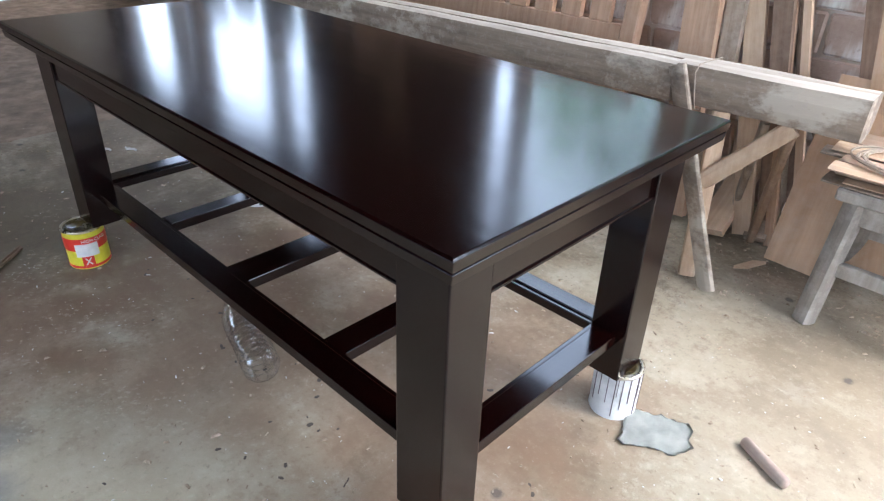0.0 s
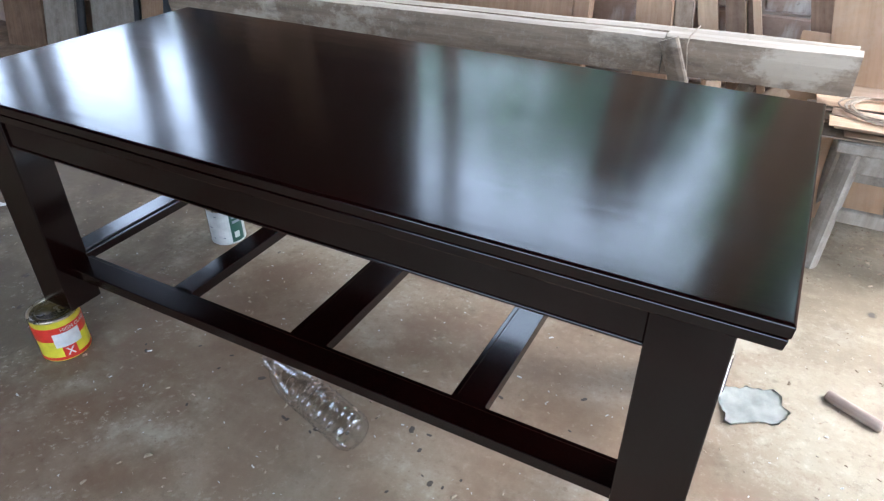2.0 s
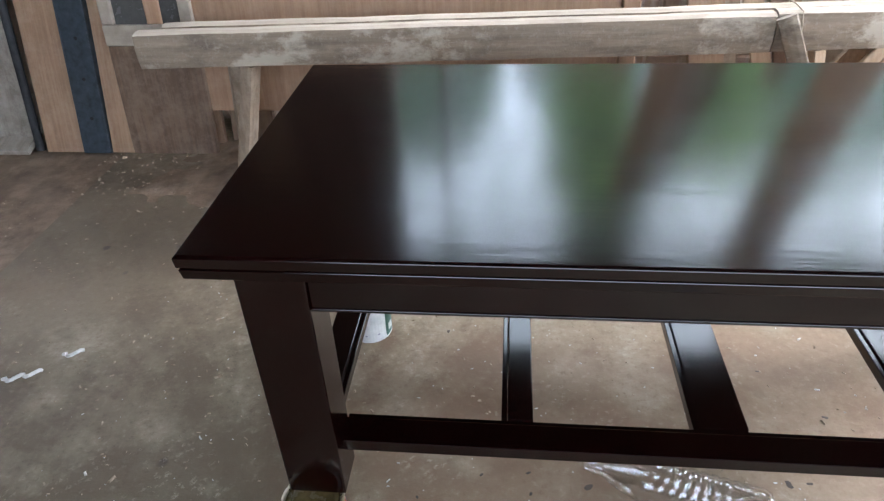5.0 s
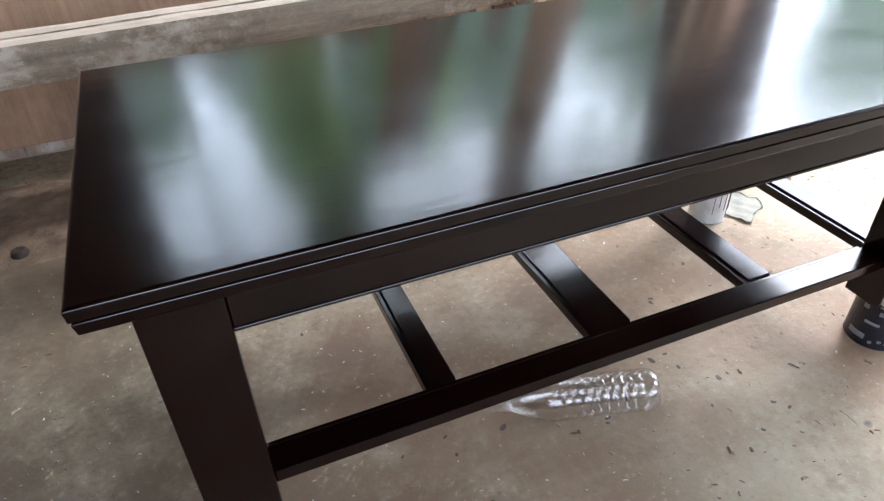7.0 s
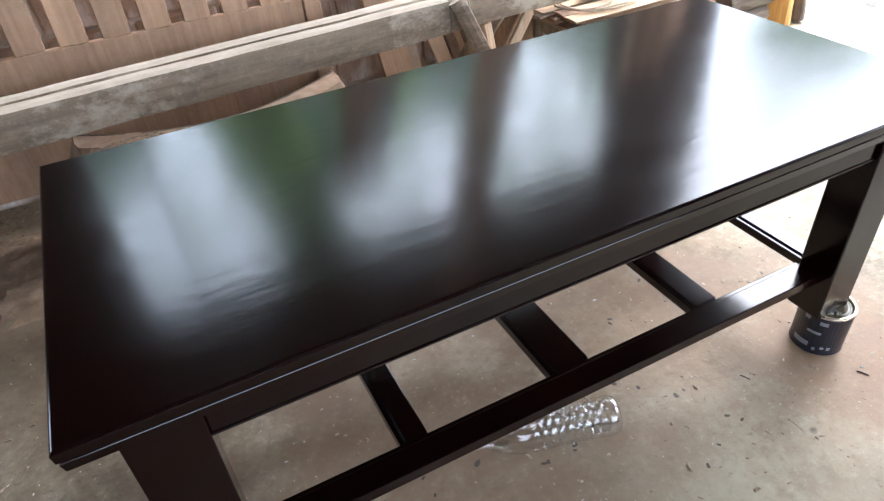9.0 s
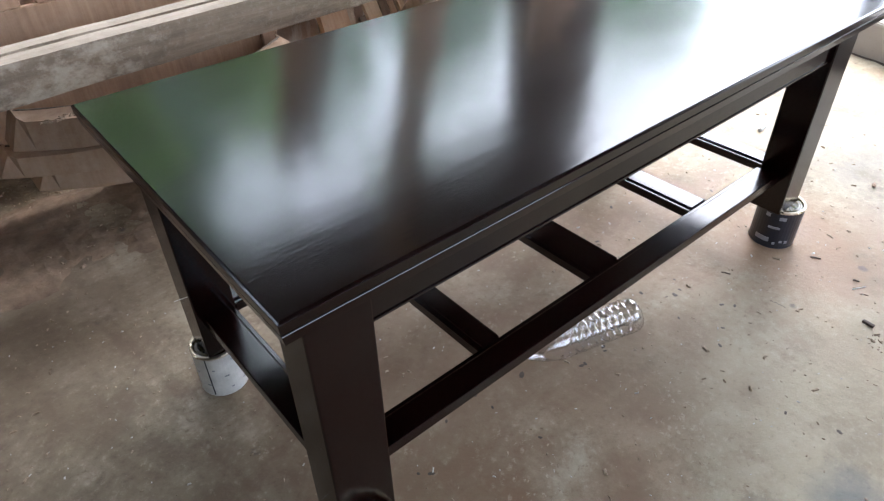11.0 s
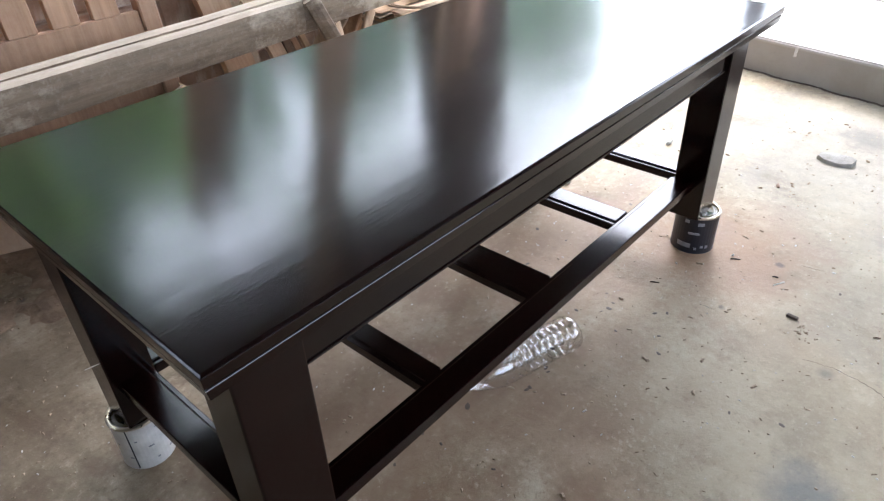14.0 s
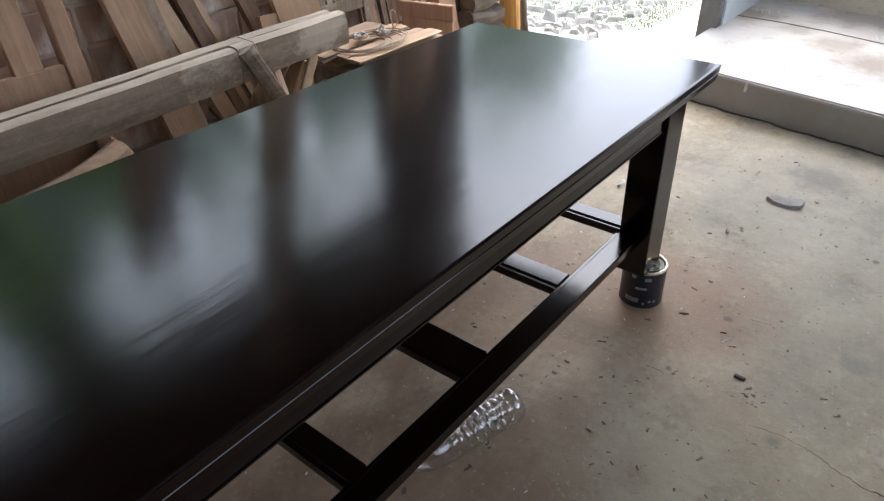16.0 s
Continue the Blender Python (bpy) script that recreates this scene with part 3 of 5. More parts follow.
def foot_crack():
    """A jagged open joint where the step meets the floor."""
    bm = bmesh.new()
    rnd = random.Random(4)
    y, pairs = 0.60, []
    while y > -1.2:
        x = 2.70 + (y - 0.64) * 0.175 - 0.010 - 0.016 * noise.noise(Vector((y * 9, 1.0, 0))) - 0.006 * noise.noise(Vector((y * 40, 3.0, 0)))
        w = 0.0012 + 0.009 * max(0.0, noise.noise(Vector((y * 14, 5.0, 2.0)))) + rnd.uniform(0, 0.0015)
        pairs.append([bm.verts.new((x - w, y, 0.0012)), bm.verts.new((x + 0.004, y, 0.0012)), bm.verts.new((x + 0.004, y, 0.006)), bm.verts.new((x - w * 0.3, y, 0.0022))])
        y -= rnd.uniform(0.008, 0.022)
    for p, q in zip(pairs, pairs[1:]):
        for k in range(4):
            bm.faces.new((p[k], p[(k + 1) % 4], q[(k + 1) % 4], q[k]))
    bmesh.ops.recalc_face_normals(bm, faces=bm.faces)
    return bm


def hair_cracks():
    """One crack that opens towards the yard, and two faint scratches."""
    bm = bmesh.new()
    rnd = random.Random(17)
    runs = (
        ([(1.056, -0.288), (1.068, -0.341), (1.066, -0.374), (1.062, -0.402), (1.053, -0.425), (1.041, -0.453), (1.040, -0.473), (1.033, -0.488), (1.035, -0.525), (1.028, -0.58), (1.04, -0.64), (1.02, -0.70)], 0.0004, 0.0016),
        ([(1.095, -0.055), (1.094, -0.08), (1.091, -0.102)], 0.0008, 0.0004),
        ([(1.388, -0.182), (1.394, -0.21), (1.398, -0.240)], 0.0007, 0.0004),
    )
    for pts, w0, w1 in runs:
        fine = []
        for (x0, y0), (x1, y1) in zip(pts, pts[1:]):
            for k in range(4):
                f = k / 4
                fine.append((x0 + (x1 - x0) * f + rnd.uniform(-.0022, .0022), y0 + (y1 - y0) * f))
        rows = []
        for i, (x, y) in enumerate(fine):
            w = (w0 + (w1 - w0) * i / len(fine)) * rnd.uniform(0.5, 1.5)
            rows.append((bm.verts.new((x - w, y, 0.0004)), bm.verts.new((x + w, y, 0.0004))))
        for (p0, p1), (q0, q1) in zip(rows, rows[1:]):
            bm.faces.new((p0, q0, q1, p1))
    bmesh.ops.recalc_face_normals(bm, faces=bm.faces)
    return bm


def floor_drips():
    """Flat dried drops of varnish, most of them under the table."""
    rnd = random.Random(77)
    drops = [(0.788, 0.177), (0.974, 0.099), (0.719, 0.246), (0.421, 0.138), (0.893, 0.047), (0.899, 0.15), (1.0, 0.009), (1.018, -0.012), (0.995, 0.127), (0.862, 0.185), (0.521, 0.158), (0.417, 0.18)]
    drops += [(rnd.gauss(0.85, 0.32), rnd.gauss(0.12, 0.18)) for _ in range(34)]
    bm = bmesh.new()
    for x, y in drops:
        r = rnd.uniform(0.002, 0.0055) * (1.4 if rnd.random() < 0.12 else 1.0)
        ph = rnd.uniform(0, 6.28)
        ring = []
        for k in range(9):
            a = 6.2832 * k / 9
            q = r * (1 + 0.35 * math.sin(a * 2 + ph) + rnd.uniform(-.15, .15))
            ring.append(bm.verts.new((x + q * math.cos(a), y + q * math.sin(a) * 0.85, 0.0003)))
        top = bm.verts.new((x, y, 0.0007))
        for k in range(9):
            bm.faces.new((ring[k], ring[(k + 1) % 9], top))
    return bm


part("varnish_drips", floor_drips(), plain("dried_drip", (0.075, 0.052, 0.034), 0.55, 0.0, 0.25, 30), floor_slab, "dark dried drops of varnish")["kind"] = "stuff"
part("hair_cracks", hair_cracks(), plain("crack_line", (0.085, 0.064, 0.045), 0.95), floor_slab, "thin dark cracks")
part("foot_crack", foot_crack(), plain("crack_dirt", (0.075, 0.058, 0.045), 0.95), platform, "dark crumbling joint along the foot of the step")

# ---- the table ----
def table():
    t = thing("coffee_table", pose(0, 0, 0.002, -0.4), "long dark brown varnished wooden table raised on paint cans", "table")
    bm = bmesh.new()
    # moulded edge: a loop of (inset, height) from the underside to the top face
    prof = [(0.012, 0.553), (0.0055, 0.553), (0.0042, 0.5545), (0.0022, 0.5672), (0.0026, 0.5679), (0.0036, 0.5686), (0.0048, 0.5692), (0.0048, 0.5698), (0.0036, 0.5703), (0.0018, 0.5708), (0.0010, 0.5716), (0.0, 0.5842), (0.0004, 0.5853), (0.0022, 0.5871), (0.0036, 0.5876)]
    loops = []
    for i, z in prof:
        loops.append([bm.verts.new(p) for p in ((i, i, z), (1.38 - i, i, z), (1.38 - i, 0.621 - i, z), (i, 0.621 - i, z))])
    for a, b in zip(loops, loops[1:]):
        for k in range(4):
            bm.faces.new((a[k], a[(k + 1) % 4], b[(k + 1) % 4], b[k]))
    bm.faces.new(loops[-1])
    bm.faces.new(list(reversed(loops[0])))
    part("tabletop", bm, LACQUER, t, "glossy dark brown top with a moulded edge")
    # hand-cut legs, each a little different in section
    for lx0, lx1, ly0, ly1 in ((0.040, 0.129, 0.045, 0.116), (1.251, 1.339, 0.042, 0.116), (0.044, 0.117, 0.502, 0.576), (1.268, 1.339, 0.504, 0.584)):
        part("leg", box(lx0, lx1, ly0, ly1, 0.105, 0.5528, 0.0025, 2), LACQUER, t)
    for a in ((0.129, 1.251, 0.050, 0.074), (0.117, 1.268, 0.552, 0.574), (0.047, 0.071, 0.116, 0.502), (1.308, 1.332, 0.116, 0.504)):
        ap = part("apron", box(*a, 0.472, 0.5528, 0.002, 2), LACQUER, t)
        # a bead runs along the lower edge
        if a[1] - a[0] > 0.5:
            y = a[2] if a[2] < 0.3 else a[3]
            part("bead", box(a[0], a[1], y - 0.002, y + 0.003, 0.473, 0.478, 0.0015, 2), LACQUER, ap)
        else:
            x = a[0] if a[0] < 0.3 else a[1]
            part("bead", box(x - 0.002, x + 0.003, a[2], a[3], 0.473, 0.478, 0.0015, 2), LACQUER, ap)
    zs0, zs1 = 0.182, 0.205

    def rail(name, a, lip):
        """A low rail with a small stepped lip along its inner edge."""
        xa, xb, ya, yb = a
        lx = {"x+": (xb - 0.009, xb, ya, yb), "x-": (xa, xa + 0.009, ya, yb), "y+": (xa, xb, yb - 0.009, yb), "y-": (xa, xb, ya, ya + 0.009)}[lip]
        body = {"x+": (xa, xb - 0.0095, ya, yb), "x-": (xa + 0.0095, xb, ya, yb), "y+": (xa, xb, ya, yb - 0.0095), "y-": (xa, xb, ya + 0.0095, yb)}[lip]
        r = part(name, box(*body, zs0, zs1, 0.002, 2), LACQUER, t)
        part("lip", box(*lx, zs0, zs1 - 0.004, 0.0015, 2), LACQUER, r)

    rail("stretcher", (0.129, 1.251, 0.068, 0.124), "y+")
    rail("stretcher", (0.117, 1.268, 0.502, 0.552), "y-")
    rail("stretcher", (0.056, 0.113, 0.116, 0.502), "x+")
    rail("stretcher", (1.268, 1.322, 0.116, 0.504), "x-")
    for a, b in ((0.367, 0.416), (0.654, 0.734), (0.976, 1.036)):
        rail("crossbar", (a, b, 0.124, 0.502), "x-")
    return t


table()


# ---- paint cans under the legs ----
R, CAN_H = 0.0485, 0.106


def can(x, y, turn, body, label, group="paint cans under the table legs"):
    c = thing("paint_can", pose(x, y, 0, 0, 0, turn), label, "paint can", group)
    part("body", lathe([(0, 0.002), (R - 0.002, 0.002), (R, 0.0), (R + 0.0008, 0.002), (R, 0.004), (R, CAN_H - 0.006), (R + 0.0002, CAN_H - 0.005), (R - 0.004, CAN_H - 0.005), (R - 0.004, CAN_H - 0.010), (0, CAN_H - 0.010)], 40), body, c, smooth=False)
    part("rim", lathe([(R - 0.006, CAN_H - 0.007), (R - 0.0055, CAN_H - 0.001), (R - 0.003, CAN_H), (R + 0.001, CAN_H - 0.001), (R + 0.0018, CAN_H - 0.003), (R + 0.001, CAN_H - 0.006), (R - 0.006, CAN_H - 0.007)], 40), TIN, c, "tin rim", True)
    part("lid", lathe([(0, CAN_H - 0.0052), (R * 0.65, CAN_H - 0.0052), (R * 0.67, CAN_H - 0.0035), (R * 0.745, CAN_H - 0.0035), (R * 0.77, CAN_H - 0.0055), (R * 0.86, CAN_H - 0.0058), (R * 0.885, CAN_H - 0.0030)], 40), DRIED, c, "lid stained with dried varnish", True)
    return c


red = can(0.078, 0.034, 0, LIME, "red and yellow paint can with a white label patch")
band = part("label_band", wrap(R + 0.0004, -115, 75, 0.052, 0.086), RED, red, "red printed band")
wrapped_text("HIGH CLASS", 0.0115, R + 0.0016, 8, 0.0745, "lettering", WHITE, band)
part("label_patch", wrap(R + 0.0012, -48, 14, 0.036, 0.071), WHITE, red, "white label patch")
sq = part("label_square", wrap(R + 0.0012, -36, -4, 0.009, 0.036), RED, red, "red square with a white cross")
for sgn in (1, -1):
    bm = wrap(R + 0.002, -27, -13, 0.013, 0.032)
    for v in bm.verts:
        a = math.degrees(math.atan2(v.co.y, v.co.x))
        f = (v.co.z - 0.013) / 0.019
        new_a = radians(-20 + sgn * (f - 0.5) * 15 + (a + 20) * 0.28)
        r = math.hypot(v.co.x, v.co.y)
        v.co.x, v.co.y = r * math.cos(new_a), r * math.sin(new_a)
    part("cross_stroke", bm, WHITE, sq)
part("label_stripe", wrap(R + 0.0004, -150, 130, 0.003, 0.010), RED, red, "red stripe round the base")

R = 0.052
navy = can(1.318, 0.066, 0, NAVY, "dark navy paint can with small white print")
part("label_patch", wrap(R + 0.0006, 158, 196, 0.017, 0.029), GREYPRINT, navy, "pale label patch")
for a0, a1, z0, z1 in ((205, 222, 0.082, 0.091), (170, 182, 0.086, 0.095), (184, 214, 0.056, 0.062), (222, 230, 0.018, 0.024), (236, 244, 0.016, 0.024), (206, 213, 0.012, 0.019)):
    part("print_bar", wrap(R + 0.0006, a0, a1, z0, z1), GREYPRINT, navy)

R = 0.045
drip = can(1.316, 0.556, 0, WHITE, "white paint can streaked with brown drips")
for i, (a, w, l) in enumerate(((-84, 1.6, .06), (-66, 2.2, .088), (-60, 1.2, .04), (-49, 1.6, .07), (-31, 2.0, .055), (-8, 2.4, .088), (-4, 1.2, .05), (14, 1.5, .075), (30, 1.4, .05), (-104, 1.5, .05), (-122, 1.8, .07))):
    part("drip", wrap(R + 0.0003, a, a + w, CAN_H - 0.008 - l, CAN_H - 0.006, 0.0012), DRIP, drip)

R = 0.0455
white = can(0.070, 0.541, 0, WHITE, "scuffed white paint can with a dark green label")
lab = part("label_patch", wrap(R + 0.0005, -32, 14, 0.006, 0.098), GREEN, white, "dark green label")
part("emblem", wrap(R + 0.0013, -22, -4, 0.018, 0.036), WHITE, lab)
for a, z, w in ((-150, 0.03, 9), (-128, 0.07, 6), (-105, 0.05, 12), (-80, 0.085, 8), (-60, 0.02, 7), (-170, 0.06, 5), (-95, 0.018, 6)):
    part("scuff", wrap(R + 0.0004, a, a + w, z, z + 0.003), GREYPRINT, white, "grey scuff")
part("seam", wrap(R + 0.0005, -140, -137, 0.005, 0.104), NAVY, white, "dark side seam")
for z in (0.062, 0.076):
    part("print_bar", wrap(R + 0.0013, -24, 4, z, z + 0.007), GREYPRINT, lab)


# ---- bottle ----
def bottle():
    outer = [(0, 0.004), (0.012, 0.001), (0.024, 0.0), (0.034, 0.004), (0.038, 0.014)]
    z = 0.02
    while z < 0.175:
        outer += [(0.0385, z), (0.0385, z + 0.008), (0.0363, z + 0.0105), (0.0363, z + 0.0135)]
        z += 0.0165
    outer += [(0.0385, 0.19), (0.037, 0.205), (0.031, 0.230), (0.022, 0.252), (0.0145, 0.266)]
    neck = lathe([(0.0140, 0.266), (0.0135, 0.275), (0.0165, 0.277), (0.0165, 0.280), (0.0135, 0.282), (0.0135, 0.298)], 28)
    bm = lathe(outer, 28)
    # dented sides
    for v in bm.verts:
        n = noise.noise(Vector((v.co.x * 18, v.co.y * 18, v.co.z * 11 + 3)))
        k = 1 + 0.05 * n * min(1, v.co.z / 0.05) * (1 if v.co.z < 0.24 else 0)
        v.co.x *= k
        v.co.y *= k
    a, b = Vector((0.798, 0.098, 0.0385)), Vector((0.530, 0.180, 0.034))
    m = (b - a).to_track_quat("Z", "Y").to_matrix().to_4x4()
    t = thing("plastic_bottle", Matrix.Translation((a.x, a.y, 0)), "empty clear ribbed plastic bottle lying on the floor", "bottle")
    for v in bm.verts:
        v.co = m @ v.co + Vector((0, 0, 0.0375))
    for v in neck.verts:
        v.co = m @ v.co + Vector((0, 0, 0.0375))
    part("body", bm, PET, t, smooth=True)
    part("neck", neck, PET, t, "threaded open neck", True)


bottle()


# ---- beam workbench behind the table ----
def workbench():
    t = thing("workbench", pose(0, 0, 0), "long rough beam workbench of weathered timber on trestle legs", "workbench")
    a, b = Vector((1.452, 1.275, 0.466)), Vector((-0.62, 1.184, 0.451))
    along = (b - a).normalized()
    total = (b - a).length
    split = 0.428
    # name, side offset, width, height, from, to, lift, seed
    for name, off, w, h, f, g, lift, seed, lab in (
        ("front_beam", -0.060, 0.062, 0.102, 0.0, split - 0.0015, 0.002, 3.1, "pale hewn end of the front beam"),
        ("front_beam", -0.0605, 0.062, 0.099, split + 0.0015, total, -0.001, 5.4, "hewn front beam with limewash smears"),
        ("back_beam", 0.000, 0.052, 0.099, 0.006, total - 0.05, 0.0, 7.7, "hewn back beam"),
    ):
        bm = rough_bar(g - f, w, h, 0.0022, seed, max(12, int((g - f) * 60)), 0.0, 0.005)
        for v in bm.verts:
            q = v.co.copy()
            v.co = a + along * (f + q.z) + Vector((0, q.x + off, q.y + lift))
        part(name, bm, GREYBEAM, t, lab)

    def bar(name, p, r, w, h, mat=GREYWOOD, seed=1.0, label=""):
        p, r = Vector(p), Vector(r)
        q = (r - p).to_track_quat("Z", "Y").to_matrix().to_4x4()
        bm = rough_bar((r - p).length, w, h, 0.002, seed, 8, 0, 0.003)
        bmesh.ops.transform(bm, matrix=Matrix.Translation(p) @ q, verts=bm.verts)
        return part(name, bm, mat, t, label)

    bar("leg", (1.190, 1.120, 0.0), (1.150, 1.195, 0.414), 0.042, 0.03, PALE, 2)
    bar("leg", (1.225, 1.445, 0.0), (1.300, 1.265, 0.414), 0.024, 0.055, RAW, 3)
    bar("leg", (1.125, 1.545, 0.0), (1.235, 1.262, 0.414), 0.022, 0.06, GREYWOOD, 8)
    bar("brace", (1.158, 1.150, 0.245), (1.315, 1.205, 0.416), 0.018, 0.045, PALE, 4)
    bar("leg", (1.262, 1.085, 0.0), (1.036, 1.148, 0.512), 0.020, 0.048, GREYBEAM, 5)
    bar("leg", (-0.445, 1.185, 0.0), (-0.335, 1.152, 0.402), 0.050, 0.042, GREYWOOD, 6)
    bar("leg", (-0.50, 1.37, 0.0), (-0.39, 1.19, 0.400), 0.050, 0.042, GREYWOOD, 7)
    cord = [(1.096, 1.185, 0.408), (1.094, 1.163, 0.414), (1.088, 1.160, 0.45), (1.080, 1.159, 0.500), (1.081, 1.172, 0.5185), (1.084, 1.23, 0.5195), (1.086, 1.285, 0.517), (1.087, 1.296, 0.47)]
    part("cord", tube(cord, 0.0015), ROPE, t, "pale cord tied round the beam")
    return t


workbench()


# ---- boards leaning on the wall ----
def board(x, width, foot_y, length, material, label, thick=0.022, tilt=0.0, seed=0.0, name="board", wall_gap=0.02):
    """A board whose foot stands at (x, foot_y) and whose upper part leans on the wall; tilt leans it sideways."""
    run = WALL_Y - wall_gap - foot_y
    up = math.sqrt(max(length * length - run * run, 0.01))
    sway = math.tan(radians(tilt)) * up
    top = Vector((sway, run, up))
    z = top.normalized()
    y = (Vector((0, 1, 0)) - z * z.y).normalized()
    xx = y.cross(z)
    m = Matrix((xx, y, z)).transposed().to_4x4()
    bm = bmesh.new()
    cuts = 10
    rows = []
    for i in range(cuts + 1):
        h = length * i / cuts
        ww = []
        for sx, sy in ((-1, -1), (1, -1), (1, 1), (-1, 1)):
            wob = noise.noise(Vector((sx * 3 + seed, h * 2.2, seed * 1.7))) * 0.05 * width
            bow = 0.004 * math.sin(h * 2 + seed)
            ww.append(bm.verts.new((sx * width / 2 + wob, sy * thick / 2 + bow, h)))
        rows.append(ww)
    for r0, r1 in zip(rows, rows[1:]):
        for j in range(4):
            bm.faces.new((r0[j], r0[(j + 1) % 4], r1[(j + 1) % 4], r1[j]))
    bm.faces.new(list(reversed(rows[0])))
    bm.faces.new(rows[-1])
    low = min((m @ v.co).z for v in bm.verts)
    ob = mesh_ob(name, bm, material)
    ob.matrix_world = Matrix.Translation((x, foot_y, -low)) @ m
    return tagged(ob, label, "board", "boards leaning against the wall")


# x, width, foot y, length, material, thickness, sideways lean, words
BENCH_BOARDS = (
    (0.990, 0.100, 1.40, 1.48, RAW, 0.030, -7.5, "wide brown sawn plank leaning on the limewashed wall"),
    (1.055, 0.050, 1.45, 1.46, GREYWOOD, 0.026, -6, "grey strip with a barky edge leaning on the wall"),
    (1.205, 0.052, 1.43, 1.02, PALE, 0.020, -16, "narrow pale batten leaning on the wall"),
    (1.262, 0.050, 1.47, 1.36, BROWN, 0.022, -14, "dark plank leaning on the wall"),
    (1.285, 0.022, 1.43, 0.94, RAW, 0.018, -15, "thin sawn strip leaning on the wall"),
    (1.315, 0.030, 1.50, 0.98, BROWN, 0.020, -15, "thin dark batten leaning on the wall"),
    (1.345, 0.020, 1.45, 0.95, PALE, 0.016, -17, "narrow pale strip leaning on the wall"),
    (1.435, 0.026, 1.60, 1.05, GREYWOOD, 0.018, -30, "thin grey strip leaning slantwise on the wall"),
    (1.135, 0.080, 1.36, 0.33, PALE, 0.022, -10, "short pale plank leaning behind the workbench"),
    (1.245, 0.060, 1.42, 0.30, GREYWOOD, 0.022, -9, "short sawn plank leaning behind the workbench"),
    (1.490, 0.056, 1.47, 1.05, BROWN, 0.030, -15, "dark brown plank leaning on the wall"),
    (1.555, 0.178, 1.40, 2.25, PALEPLY, 0.020, -9.8, "wide knotty plywood sheet leaning on the wall"),
)
DOORWAY_BOARDS = (
    (1.575, 0.045, 1.55, 0.98, GREYWOOD, 0.02, -2, "narrow grey batten leaning on the wall"),
    (1.925, 0.090, 1.50, 1.00, RAW, 0.02, -2, "sawn plank leaning on the wall"),
    (1.985, 0.028, 1.47, 0.98, BROWN, 0.02, 0, "dark thin plank leaning on the wall"),
    (2.020, 0.030, 1.47, 0.98, BROWN, 0.02, 0, "dark thin plank leaning on the wall"),
    (2.060, 0.030, 1.50, 0.98, RAW, 0.02, 0, "thin sawn plank leaning on the wall"),
    (2.105, 0.026, 1.47, 1.35, PALE, 0.02, 0, "pale thin plank leaning on the wall"),
    (2.155, 0.040, 1.50, 1.35, BROWN, 0.02, 0, "dark plank leaning on the wall"),
    (2.205, 0.030, 1.47, 1.35, RAW, 0.02, 0, "thin sawn plank leaning on the wall"),
    (2.250, 0.030, 1.50, 1.30, BROWN, 0.02, 0, "dark thin plank leaning on the wall"),
    (2.295, 0.040, 1.49, 1.35, RAW, 0.02, 0, "sawn plank leaning on the wall"),
)
CORNER_BOARDS = (
    (-2.080, 0.30, 1.42, 1.15, BROWN, 0.022, -3, "wide dark board leaning in the dim corner"),
    (-1.785, 0.225, 1.40, 1.10, GREYBOARD, 0.020, -2, "wide pale grey board leaning in the corner"),
    (-1.450, 0.310, 1.43, 1.12, GREYBOARD, 0.020, 0, "wide dusty grey board leaning in the corner"),
    (-1.380, 0.180, 1.37, 0.30, GREYBOARD, 0.020, 0, "short grey offcut standing before the wide board"),
    (-1.165, 0.135, 1.40, 1.05, RAW, 0.020, 0, "tan sawn board leaning in the corner"),
    (-0.952, 0.078, 1.40, 1.00, RAW, 0.020, 0, "brown sawn board leaning beside a steel channel"),
    (-0.720, 0.20, 1.48, 1.10, PINK, 0.02, 0, "reddish wide board leaning on the wall"),
    (-0.520, 0.15, 1.50, 1.40, BROWN, 0.02, 0, "dark plank leaning on the wall"),
)
for i, (x, w, fy, ln, mat, th, tilt, words) in enumerate(BENCH_BOARDS + DOORWAY_BOARDS + CORNER_BOARDS):
    board(x, w, fy, ln, mat, words, th, tilt, i * 1.37)


board(1.378, 0.150, 1.355, 0.50, PALEPLY, "low knotty plywood offcut standing behind the workbench", 0.016, 1.5, 3.3, wall_gap=0.22)


# ---- slatted headboard behind the workbench ----
def headboard():
    t = thing("slatted_headboard", pose(0.22, 1.43, 0.0, -6, 0, 0), "reddish slatted bed headboard leaning behind the workbench", "headboard")
    part("rail", box(-0.94, 0.471, -0.015, 0.015, 0.385, 0.508, 0.003), PINK, t)
    part("panel", box(-0.92, 0.471, -0.010, 0.010, 0.14, 0.385, 0.002), PINK, t)
    part("rail", box(-0.94, 0.471, -0.015, 0.015, 0.81, 0.88, 0.003), PINK, t)
    for i in range(-6, 6):
        x = -0.1495 + i * 0.107
        part("slat", box(x - 0.036, x + 0.036, -0.012, 0.012, 0.508, 0.81, 0.002), PINK, t)
    for x in (-0.965, 0.498):
        part("post", box(x - 0.026, x + 0.026, -0.022, 0.022, 0.0, 0.90, 0.004), PINK, t)


headboard()


